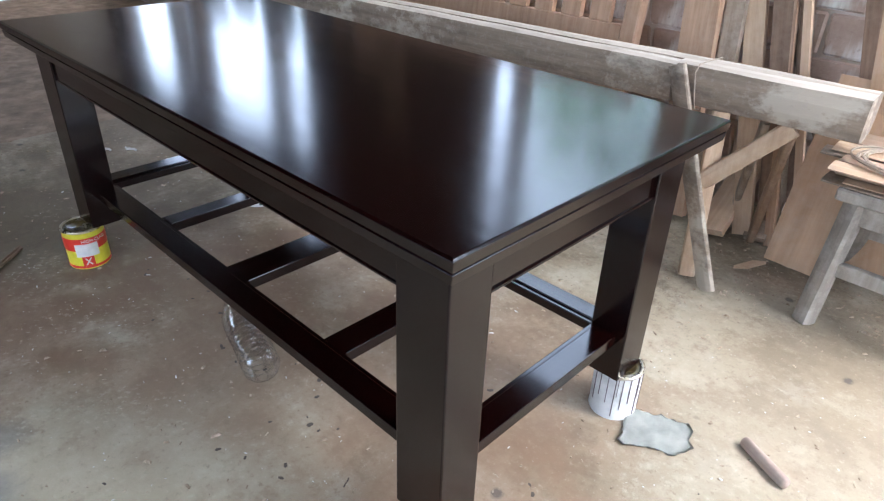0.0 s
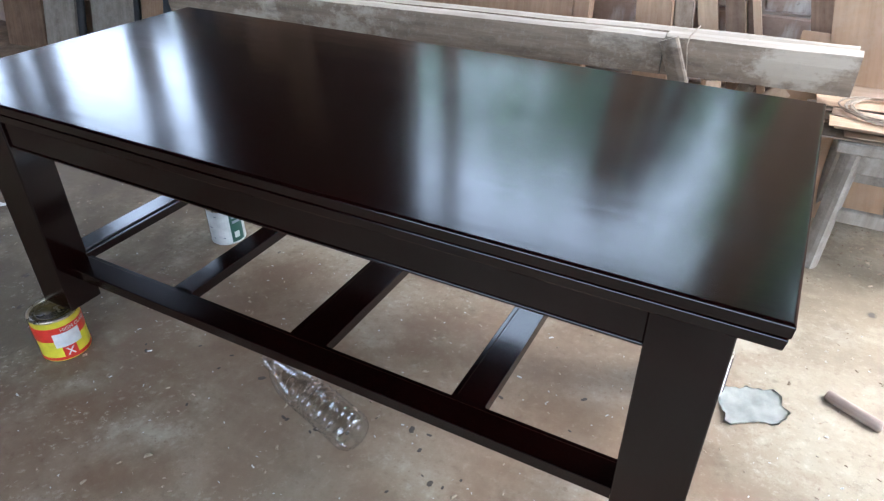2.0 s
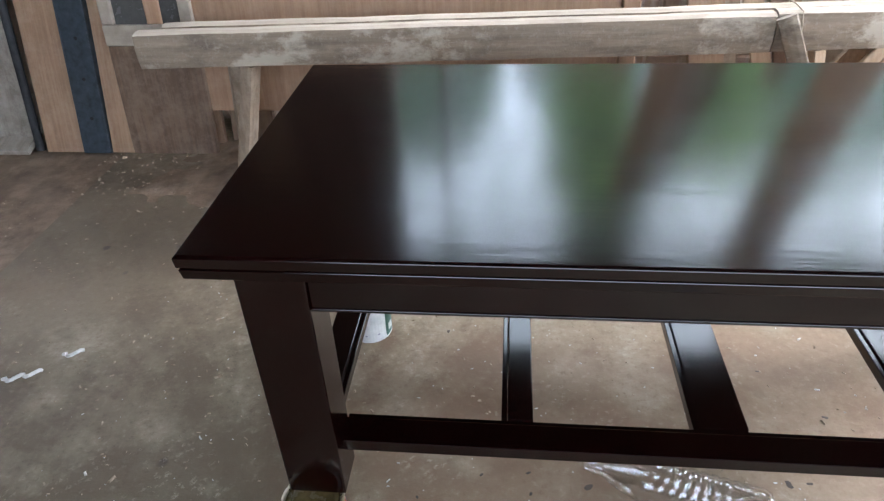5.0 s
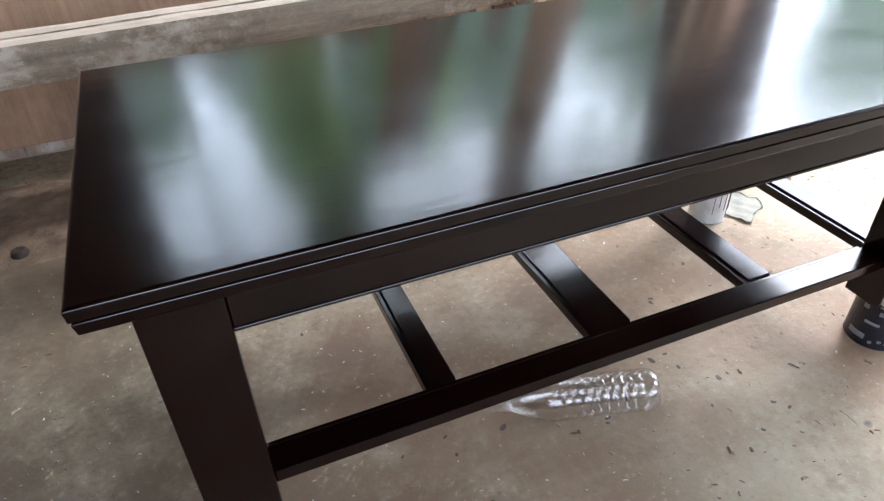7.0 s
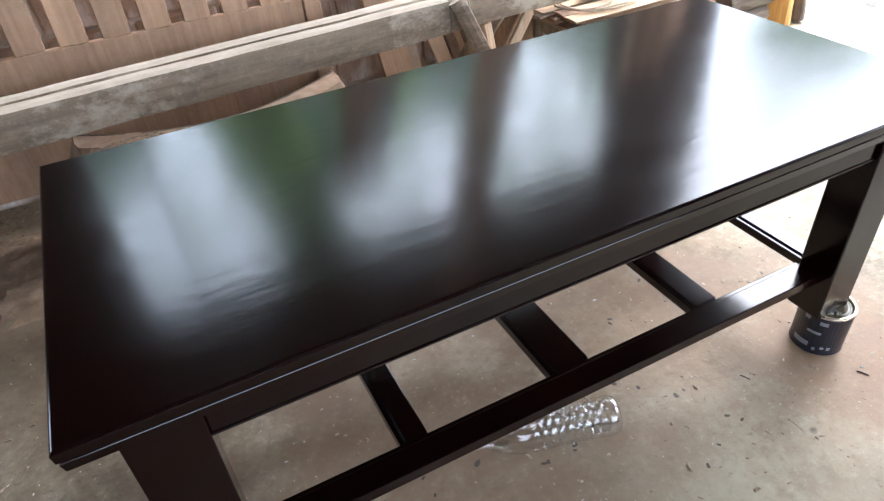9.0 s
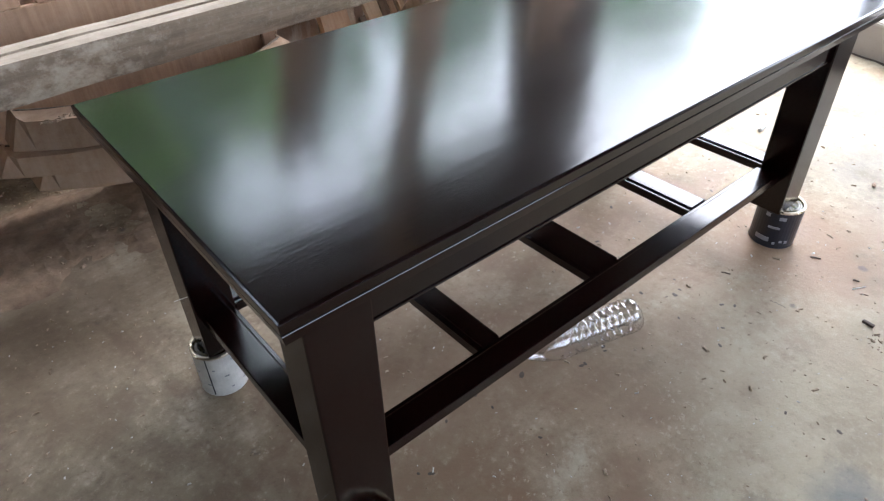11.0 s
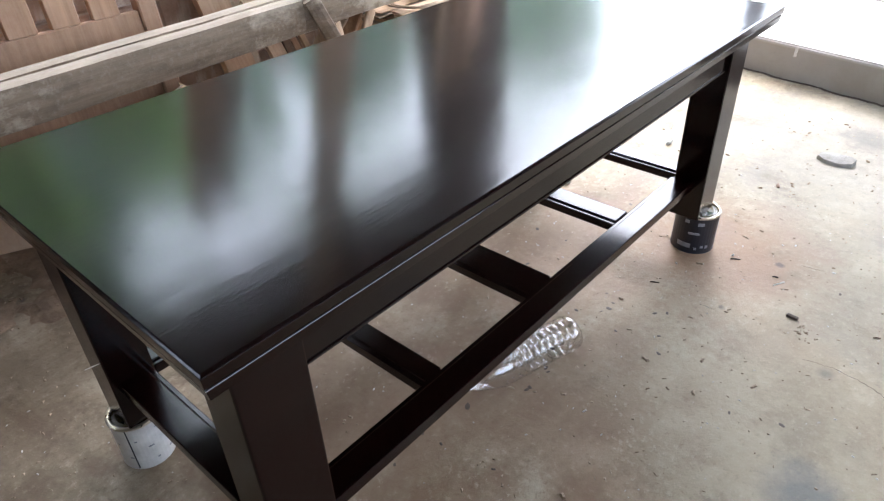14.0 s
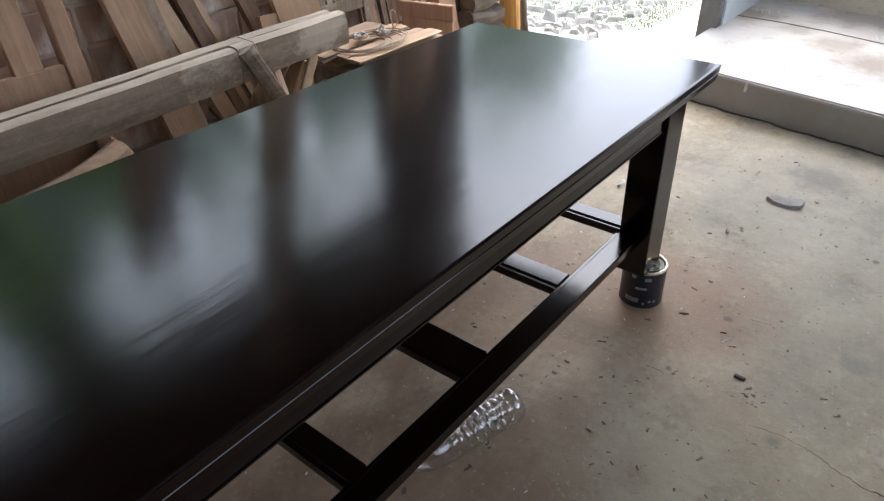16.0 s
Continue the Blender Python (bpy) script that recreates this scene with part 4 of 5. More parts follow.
def litter(count, xr, yr, size, seed, flat=0.4):
    rnd = random.Random(seed)
    verts, faces = [], []
    for _ in range(count):
        x, y = rnd.uniform(*xr), rnd.uniform(*yr)
        s = rnd.uniform(*size) * (1.0 if rnd.random() < .9 else 1.8)
        a = rnd.uniform(0, 6.28)
        l, w, h = s * rnd.uniform(0.8, 2.2), s * rnd.uniform(0.4, 0.9), s * flat * rnd.uniform(0.6, 1.2)
        c, d = math.cos(a), math.sin(a)
        o = len(verts)
        for px, py, pz in ((-l, -w, 0), (l, -w * .6, 0), (l * .7, w, 0), (-l * .8, w * .8, 0), (-l * .6, -w * .5, h), (l * .6, -w * .3, h * .8), (l * .4, w * .5, h * .9), (-l * .5, w * .4, h)):
            verts.append((x + (px * c - py * d) * .5, y + (px * d + py * c) * .5, pz))
        faces += [tuple(o + k for k in f) for f in ((4, 5, 6, 7), (0, 1, 5, 4), (1, 2, 6, 5), (2, 3, 7, 6), (3, 0, 4, 7))]
    me = bpy.data.meshes.new("litter")
    me.from_pydata(verts, [], faces)
    return me


# ---- curved sawn timbers on the floor ----
def curved_timber(x, y, z, length, depth, height, rise, seed, tone):
    bm = bmesh.new()
    n = 18
    rows = []
    for i in range(n + 1):
        f = i / n
        bow = rise * (1 - (2 * f - 1) ** 2)
        end = 0.035 * (1 if i in (0, n) else 0) * (1 if i == 0 else -1)
        rows.append([bm.verts.new((f * length + end * (zz > 0), yy - bow + 0.003 * noise.noise(Vector((f * 9, yy * 8, seed))), zz + 0.003 * noise.noise(Vector((f * 7, zz * 9, seed + 4))))) for yy, zz in ((0, 0), (depth, 0), (depth, height), (0, height))])
    for a, b in zip(rows, rows[1:]):
        for j in range(4):
            bm.faces.new((a[j], a[(j + 1) % 4], b[(j + 1) % 4], b[j]))
    bm.faces.new(list(reversed(rows[0])))
    bm.faces.new(rows[-1])
    bmesh.ops.recalc_face_normals(bm, faces=bm.faces)
    t = thing("curved_timber", pose(x, y, z), "thick bow-shaped sawn timber in a low stack", "timber", "stack of curved timbers")
    part("body", bm, tone, t)
    edge = []
    for i in range(n + 1):
        f = 0.05 + 0.9 * i / n
        edge.append((f * length, depth - 0.002 - rise * (1 - (2 * f - 1) ** 2), height - 0.004 + 0.002 * noise.noise(Vector((f * 20, seed, 2.0)))))
    part("bark_edge", tube(edge, 0.0055, 6), BARK, t, "strip of rough brown bark")
    return t


for x in (0.27, 0.50):
    ob = mesh_ob("bearer", rough_bar(0.14, 0.07, 0.104, 0.002, x * 9, 8, 0, 0.003), BROWN)
    ob.matrix_world = pose(x, 1.44, 0.052, 90)
    tagged(ob, "dark wood block under the stacked timbers", "block", "blocks under the timbers")
curved_timber(-0.035, 1.335, 0.106, 0.78, 0.085, 0.060, 0.155, 1, PALEBLOCK)
curved_timber(-0.10, 1.335, 0.168, 0.85, 0.085, 0.056, 0.16, 2, PALEBLOCK)
curved_timber(-0.05, 1.335, 0.226, 0.81, 0.085, 0.078, 0.165, 3, PALEBLOCK)
me = litter(160, (0.02, 0.20), (1.245, 1.275), (0.002, 0.006), 14)
me.materials.append(CHIPS)
tagged(new("bark_crumbs", me), "bark crumbs and sawdust on the curved timber", "sawdust", kind="stuff").location.z = 0.3045


# ---- stool with a stack of offcut boards ----
def stool():
    t = thing("work_stool", pose(1.62, 1.28, 0), "grey weathered wooden work stool", "stool")
    part("seat", box(-0.165, 0.165, -0.155, 0.155, 0.312, 0.340, 0.004), GREYBOARD, t)
    for sx in (-1, 1):
        for sy in (-1, 1):
            p, r = Vector((sx * 0.14, sy * 0.145, 0)), Vector((sx * 0.125, sy * 0.118, 0.313))
            bm = rough_bar((r - p).length, 0.042, 0.042, 0.0015, sx + sy * 3, 6, 0, 0.003)
            bmesh.ops.transform(bm, matrix=Matrix.Translation(p) @ (r - p).to_track_quat("Z", "Y").to_matrix().to_4x4(), verts=bm.verts)
            part("leg", bm, GREYBOARD, t)
    for sy in (-1, 1):
        part("apron", box(-0.12, 0.12, sy * 0.118 - 0.012, sy * 0.118 + 0.012, 0.258, 0.311, 0.003), GREYBOARD, t)
        part("stretcher", box(-0.115, 0.115, sy * 0.128 - 0.010, sy * 0.128 + 0.010, 0.13, 0.165, 0.003), GREYBOARD, t)
    for sx in (-1, 1):
        part("apron", box(sx * 0.125 - 0.012, sx * 0.125 + 0.012, -0.10, 0.10, 0.258, 0.311, 0.003), GREYBOARD, t)


stool()
rnd = random.Random(5)
z = 0.3402
for i in range(4):
    h = (0.009, 0.007, 0.010, 0.006)[i]
    y = 1.125 + rnd.uniform(-0.012, 0.012)
    while y < 1.34:
        w = rnd.uniform(0.05, 0.10)
        ln = rnd.uniform(0.36, 0.47)
        ob = mesh_ob("offcut_board", rough_bar(ln, h, w, 0.0014, i * 2.2 + y * 9, 12, 0, 0.002), (PALE, PALEBLOCK, GREYWOOD)[rnd.randrange(3)])
        ob.matrix_world = pose(1.61 - ln / 2 + 0.02 + rnd.uniform(-.04, .04), y + w / 2, z + h / 2, 0, 90, rnd.uniform(-4, 4))
        tagged(ob, "thin pale offcut board stacked on the stool", "board", "offcuts on the stool")
        y += w + 0.008
    z += h + 0.0025


def coil(name, x, y, z, r, turns, mat, rad, label, seed):
    pts = []
    n = turns * 22
    for i in range(n):
        a = 2 * math.pi * i / 22
        k = 1 + 0.28 * noise.noise(Vector((a * 0.4, seed, 0)))
        pts.append((r * k * math.cos(a) + 0.02 * noise.noise(Vector((a * .2, 3, seed))), 0.75 * r * k * math.sin(a), rad + i / n * rad * 3 + 0.006 * abs(noise.noise(Vector((a, 0, seed))))))
    ob = mesh_ob(name, tube(pts, rad, 7), mat, True)
    ob.matrix_world = pose(x, y, z)
    return tagged(ob, label, "cable")


coil("cable", 1.60, 1.24, z, 0.135, 4, ROPE, 0.0022, "loosely coiled pale cord on the board stack", 2.0)
coil("cable", 1.54, 1.23, z + 0.004, 0.105, 3, CABLE, 0.0020, "loosely coiled tan cord on the board stack", 5.0)
loop = tube([(0.022 * math.sin(a * 0.5236) + 0.002 * a, 0.006 * math.cos(a), 0.004 + 0.05 * (1 - math.cos(a * 0.5236)) / 1.4) for a in range(12)], 0.0022, 7)
ob = mesh_ob("cord_loop", loop, ROPE, True)
ob.matrix_world = pose(1.72, 1.25, z)
tagged(ob, "stiff loop of pale cord standing on the board stack", "cord")


def rag_shape(size, seed):
    bm = chip(size, seed)
    bmesh.ops.subdivide_edges(bm, edges=bm.edges, cuts=3, use_grid_fill=True)
    for v in bm.verts:
        v.co += v.co.normalized() * (0.014 * noise.noise(v.co * 70 + Vector((seed, 0, 0))) + 0.006 * noise.noise(v.co * 190 + Vector((0, seed, 0))))
    return bm


rag = rag_shape((0.07, 0.05, 0.035), 3.3)
ob = mesh_ob("rag", rag, RAG)
ob.matrix_world = pose(1.66, 1.24, z + 0.004)
tagged(ob, "crumpled off-white rag on the board stack", "rag")
ob = mesh_ob("rag", rag_shape((0.075, 0.05, 0.026), 7.1), RAG)
ob.matrix_world = pose(1.58, 1.27, z + 0.004)
tagged(ob, "small crumpled grey-white rag among the cords", "rag")

# ---- framed panel, logs and slabs by the doorway ----
fr = thing("framed_panel", pose(2.015, 1.335, 0, 0, 0, -80), "orange-brown wooden panel in a plain frame", "panel")
part("panel", box(-0.115, 0.115, -0.008, 0.008, 0.03, 0.355, 0.002), ORANGE, fr)
part("top_rail", box(-0.12, 0.12, -0.012, 0.012, 0.355, 0.415, 0.003), ORANGE, fr)
part("bottom_rail", box(-0.12, 0.12, -0.012, 0.012, 0.0, 0.03, 0.003), ORANGE, fr)
board(2.33, 0.105, 1.45, 1.2, ORANGE, "thick pale plank leaning by the doorway", 0.04, 0, 4.4)
k = 0
for row in range(6):
    for c in range(2):
        k += 1
        rr = 0.045 + 0.012 * noise.noise(Vector((k * 1.7, 0, 0)))
        lg = lathe([(0, 0), (rr, 0.0), (rr * 1.04, 0.01), (rr * 0.94, 0.06), (rr * 1.06, 0.12), (rr * 0.92, 0.19), (rr * 0.98, 0.255), (0, 0.26)], 14)
        for v in lg.verts:
            q = 1 + 0.22 * noise.noise(Vector((v.co.x * 30, v.co.y * 30, k + v.co.z * 9)))
            v.co.x, v.co.y = v.co.x * q + 0.012 * math.sin(v.co.z * 14 + k), v.co.y * q
        ob = mesh_ob("log", lg, BARK)
        ob.matrix_world = pose(2.44 + 0.01 * (row % 2), 1.47 + c * 0.092, 0.048 + row * 0.088, 0, 90, noise.noise(Vector((k, 3, 1))) * 5)
        tagged(ob, "short grey-brown firewood log in a stack", "log", "stacked logs")
slab = rough_bar(0.85, 0.06, 0.10, 0.008, 8.8, 16)
ob = mesh_ob("timber_slab", slab, YELLOW)
ob.matrix_world = pose(2.772, 1.435, 0.0, -4, 0, 12)
tagged(ob, "yellow-orange waney slab standing by the logs", "timber")
slab = rough_bar(0.80, 0.05, 0.09, 0.010, 5.8, 16)
ob = mesh_ob("timber_slab", slab, BARK)
ob.matrix_world = pose(2.862, 1.44, 0.0, -8, 4, 10)
tagged(ob, "grey bark-edged slab leaning by the logs", "timber")

# ---- slatted chair standing behind the stool ----
def chair_back():
    t = thing("chair_back", pose(1.755, 1.52, 0, -5), "grey-brown slatted wooden chair back leaning on the wall", "chair back")
    part("rail", box(-0.12, 0.12, -0.012, 0.012, 0.40, 0.445, 0.003), GREYWOOD, t)
    part("rail", box(-0.12, 0.12, -0.012, 0.012, 0.74, 0.79, 0.003), GREYWOOD, t)
    for x0, x1 in ((-0.10, -0.065), (-0.057, -0.028), (-0.020, 0.022)):
        part("slat", box(x0, x1, -0.007, 0.007, 0.445, 0.74, 0.002), GREYWOOD, t)
    for x in (-0.135, 0.135):
        part("post", box(x - 0.015, x + 0.015, -0.015, 0.015, 0.0, 0.80, 0.003), GREYWOOD, t)


chair_back()

# ---- left corner: black tubes in the board gaps, and a glazed frame ----
# the second tube is added to darken the gap between two boards
for x, r, mat in ((-1.642, 0.018, BLACK), (-1.265, 0.014, BLACK)):
    ob = mesh_ob("steel_tube", lathe([(0, 0), (r, 0), (r, 0.98), (r - 0.003, 0.98), (r - 0.003, 0.95), (0, 0.95)], 16), mat)
    ob.matrix_world = pose(x, 1.40, 0.004, -14, -2, 0)
    tagged(ob, "black tube standing in a dark gap among the boards", "tube", "steel tubes")


def steel_channel():
    t = thing("steel_channel", pose(-1.045, 1.385, 0.003, -14), "blue-grey steel channel with bolt holes leaning on the wall", "steel channel")
    part("web", box(-0.046, 0.046, -0.002, 0.002, 0.0, 1.0, 0.001), STEEL, t)
    for sx in (-1, 1):
        part("flange", box(sx * 0.048 - 0.002, sx * 0.048 + 0.002, -0.002, 0.028, 0.0, 1.0, 0.001), STEEL, t)
    for k in range(7):
        bm = lathe([(0, 0), (0.006, 0), (0.006, 0.001), (0, 0.001)], 12)
        bmesh.ops.transform(bm, matrix=pose(0.004, -0.0022, 0.12 + k * 0.13, 90), verts=bm.verts)
        part("bolt_hole", bm, BLACK, t, "dark round hole")


steel_channel()
cf = thing("window_frame", pose(-0.765, 1.40, 0.0, -8), "cream window frame with a dusty pane leaning on the wall", "window frame")
for z0, z1 in ((0.36, 0.425), (0.80, 0.86)):
    part("rail", box(-0.15, 0.15, -0.02, 0.02, z0, z1, 0.003), CREAM, cf)
part("apron_panel", box(-0.15, 0.15, -0.012, 0.012, 0.0, 0.36, 0.003), BROWN, cf, "brown wooden infill")
for x in (-0.13, 0.13):
    part("stile", box(x - 0.02, x + 0.02, -0.018, 0.018, 0.425, 0.80, 0.003), CREAM, cf)
part("pane", box(-0.11, 0.11, -0.003, 0.003, 0.425, 0.80), GLASSY, cf, "dark dusty pane")


# ---- small things on the floor ----
def on_floor(name, bm, mat, x, y, turn, label, category, smooth=False, tip=0.0, z=0.0):
    ob = mesh_ob(name, bm, mat, smooth)
    ob.matrix_world = pose(x, y, z, 0, tip, turn)
    return tagged(ob, label, category)


def slab_chip():
    """A broken flake of screed, thicker at one side."""
    bm = bmesh.new()
    rnd = random.Random(12)
    out = [(-0.052, -0.018), (-0.035, -0.030), (0.020, -0.028), (0.050, -0.016), (0.054, 0.006), (0.030, 0.024), (-0.012, 0.028), (-0.046, 0.014)]
    low = [bm.verts.new((x, y, 0.0)) for x, y in out]
    top = [bm.verts.new((x * 0.96 + rnd.uniform(-.002, .002), y * 0.94, 0.014 - 0.16 * y + rnd.uniform(-.002, .002))) for x, y in out]
    bm.faces.new(list(reversed(low)))
    bm.faces.new(top)
    for i in range(8):
        j = (i + 1) % 8
        bm.faces.new((low[i], low[j], top[j], top[i]))
    return bm


def paper_sheet():
    """A flat sheet with torn edges, a little curled."""
    bm = bmesh.new()
    rings, n = 9, 40
    mid = bm.verts.new((0, 0, 0.003))
    last = None
    for k in range(1, rings + 1):
        ring = []
        for i in range(n):
            a = 6.2832 * i / n
            box_r = 1 / max(abs(math.cos(a)) / 0.060, abs(math.sin(a)) / 0.045)
            torn = 1 + 0.34 * noise.noise(Vector((math.cos(a) * 2, math.sin(a) * 2, 3.0))) + 0.16 * noise.noise(Vector((math.cos(a) * 9, math.sin(a) * 9, 1.0)))
            r = box_r * torn * k / rings
            x, y = r * math.cos(a), r * math.sin(a)
            z = 0.003 + 0.004 * noise.noise(Vector((x * 42, y * 42, 1.5))) + 0.004 * max(0.0, k / rings - 0.75) * (1 + math.sin(a * 2.0 + 1))
            ring.append(bm.verts.new((x, y, z)))
        for i in range(n):
            j = (i + 1) % n
            if last:
                bm.faces.new((last[i], ring[i], ring[j], last[j]))
            else:
                bm.faces.new((mid, ring[i], ring[j]))
        last = ring
    low = min(v.co.z for v in bm.verts)
    for v in bm.verts:
        v.co.z -= low - 0.0012
    bmesh.ops.solidify(bm, geom=bm.faces[:], thickness=0.0006)
    return bm


on_floor("paper_scrap", paper_sheet(), GREYPAPER, 1.415, 0.548, 25, "torn sheet of greenish-grey paper on the floor", "paper", True)
stub = lathe([(0, 0), (0.010, 0.001), (0.0125, 0.006), (0.0125, 0.10), (0.011, 0.106), (0, 0.107)], 14)
for v in stub.verts:
    v.co.y *= 0.8
on_floor("wood_offcut", stub, GREYPINK, 0, 0, 0, "rounded dusty wood stub on the floor", "offcut", True).matrix_world = pose(1.543, 0.640, 0.0102, 0, 90, -27)
on_floor("wood_offcut", rough_bar(0.115, 0.016, 0.014, 0.0015, 4, 8, 0.1, 0.004), BROWN, 0, 0, 0, "dark stick lying on the floor", "offcut").matrix_world = pose(-0.013, -0.164, 0.008, 0, 90, 133)
on_floor("stone", slab_chip(), FLAKE, 2.008, -0.088, 92, "flat grey stone chip on the floor", "stone")
on_floor("wood_chip", box(-0.012, 0.012, -0.0045, 0.0045, 0.0, 0.006, 0.0015), SOOT, 1.176, -0.229, -96, "dark charred wood chip on the floor", "chip")
for (x0, y0), (x1, y1), r, stuff, words in (
    ((1.265, -0.158), (1.295, -0.173), 0.0014, PAPER, "thin white stick lying on the floor"),
    ((1.099, 0.070), (1.108, 0.052), 0.0013, SOOT, "thin dark splinter on the floor"),
    ((1.309, -0.040), (1.320, -0.059), 0.0015, SOOT, "thin dark splinter on the floor"),
    ((1.298, -0.144), (1.303, -0.156), 0.0018, SOOT, "short dark splinter on the floor"),
    ((1.262, -0.176), (1.270, -0.190), 0.0012, BROWN, "short brown splinter on the floor"),
    ((1.215, -0.380), (1.222, -0.392), 0.0013, BROWN, "short brown splinter on the floor"),
):
    stick = tube([(x0, y0, r), ((x0 * 2 + x1) / 3 + 0.001, (y0 * 2 + y1) / 3, r * 1.3), ((x0 + x1 * 2) / 3, (y0 + y1 * 2) / 3, r * 1.2), (x1, y1, r)], r, 6)
    tagged(mesh_ob("splinter", stick, stuff), words, "splinter", "splinters on the floor")
me = litter(22, (1.115, 1.160), (-0.300, -0.245), (0.002, 0.006), 51)
me.materials.append(CHIPS)
tagged(new("chip_cluster", me), "small cluster of pale and brown chips", "chips", kind="stuff")
on_floor("wood_chip", chip((0.13, 0.030, 0.008), 2.6), PALE, 1.290, 1.290, 63, "pale wood splinter on the floor", "chip")
on_floor("wood_chip", chip((0.03, 0.012, 0.008), 6.0), BROWN, 1.745, -0.005, 20, "small dark wood chip on the floor", "chip")


on_floor("wood_knot", lathe([(0, 0), (0.020, 0.0), (0.022, 0.006), (0.018, 0.016), (0.010, 0.018), (0, 0.014)], 14), SOOT, -0.33, 1.11, 0, "dark round wood knot lying in the sawdust", "offcut", True)


def curl(x, y, n, label):
    pts = [(0.012 * i * 0.5 + 0.006 * math.cos(i * 1.1), 0.010 * math.sin(i * 1.1), 0.008 + 0.006 * math.cos(i * 1.1 + 1)) for i in range(n)]
    ob = mesh_ob("wood_shaving", tube(pts, 0.004, 6), PAPER)
    ob.matrix_world = pose(x, y, 0.0, 0, 0, 25)
    tagged(ob, label, "shaving", "wood shavings")


curl(-0.69, 0.33, 14, "curled pale wood shaving on the floor")
me = litter(170, (-1.95, -1.50), (0.95, 1.18), (0.012, 0.05), 19, 0.35)
me.materials.append(PALE)
tagged(new("wood_shavings", me), "loose pile of pale wood shavings in the corner", "shavings", kind="stuff").location.z = -0.008
curl(1.805, 0.361, 6, "short pale wood shaving on the floor")
curl(-0.60, 0.41, 9, "curled pale wood shaving on the floor")


me = litter(2600, (-1.2, 2.4), (-1.1, 1.1), (0.002, 0.006), 3)
me.materials.append(CHIPS)
tagged(new("floor_debris", me), "scattered wood chips and grit on the floor", "debris", kind="stuff")
me = litter(2400, (-1.0, 2.1), (1.10, 1.66), (0.002, 0.008), 4)
me.materials.append(CHIPS)
tagged(new("sawdust", me), "chips and sawdust along the foot of the wall", "sawdust", kind="stuff")

me = litter(620, (-0.5, 1.8), (-0.55, 0.9), (0.0012, 0.0035), 31)
me.materials.append(PAPER)
tagged(new("paint_crumbs", me), "scattered whitish paint crumbs on the floor", "crumbs", kind="stuff")


def heap_mesh():
    """A low uneven bank of sawdust and bark dirt."""
    verts, faces = [], []
    nx, ny = 90, 26
    for j in range(ny + 1):
        for i in range(nx + 1):
            u, v = i / nx, j / ny
            x, y = -0.95 + 1.9 * u, 0.98 + 0.50 * v
            edge = min(1.0, 5 * min(u, 1 - u)) * min(1.0, 3.0 * v)
            lump = 0.5 + 0.5 * noise.noise(Vector((x * 6, y * 7, 1.3))) + 0.35 * noise.noise(Vector((x * 22, y * 24, 5.0)))
            verts.append((x, y, max(-0.004, 0.020 * edge * lump - 0.005)))
    for j in range(ny):
        for i in range(nx):
            a = j * (nx + 1) + i
            faces.append((a, a + 1, a + nx + 2, a + nx + 1))
    me = bpy.data.meshes.new("sawdust_bank")
    me.from_pydata(verts, [], faces)
    me.materials.append(DIRT)
    return me


tagged(new("sawdust_bank", heap_mesh()), "low bank of brown sawdust and bark dirt", "sawdust", kind="stuff")
straw = tube([(0.022, 0.512, 0.256), (0.045, 0.5155, 0.250), (0.065, 0.5155, 0.247), (0.084, 0.512, 0.242)], 0.0006, 5)
tagged(mesh_ob("straw", straw, PAPER), "thin pale straw stuck to the table leg", "straw")

# ---- outside ----
me = litter(900, (3.3, 5.6), (1.25, 3.2), (0.015, 0.075), 6, 0.5)
me.materials.append(STONE)
tagged(new("rubble", me), "pale broken stones outside the doorway", "rubble", kind="stuff").location.z = -0.03


def blades(count, xr, yr, seed):
    rnd = random.Random(seed)
    verts, faces = [], []
    for _ in range(count):
        x, y, a, h = rnd.uniform(*xr), rnd.uniform(*yr), rnd.uniform(0, 6.28), rnd.uniform(0.005, 0.018)
        dx, dy = 0.0018 * math.cos(a), 0.0024 * math.sin(a)
        o = len(verts)
        verts.extend([(x - dx, y - dy, 0), (x + dx, y + dy, 0), (x + dy * 6 * rnd.random(), y - dx * 6 * rnd.random(), h)])
        faces.append((o, o + 1, o + 2))
    me = bpy.data.meshes.new("grass")
    me.from_pydata(verts, [], faces)
    me.materials.append(GRASS)
    return me


tagged(new("grass", blades(60000, (3.6, 8.0), (0.75, 2.3), 2)), "short green grass outside the doorway", "grass", kind="stuff").location.z = -0.03


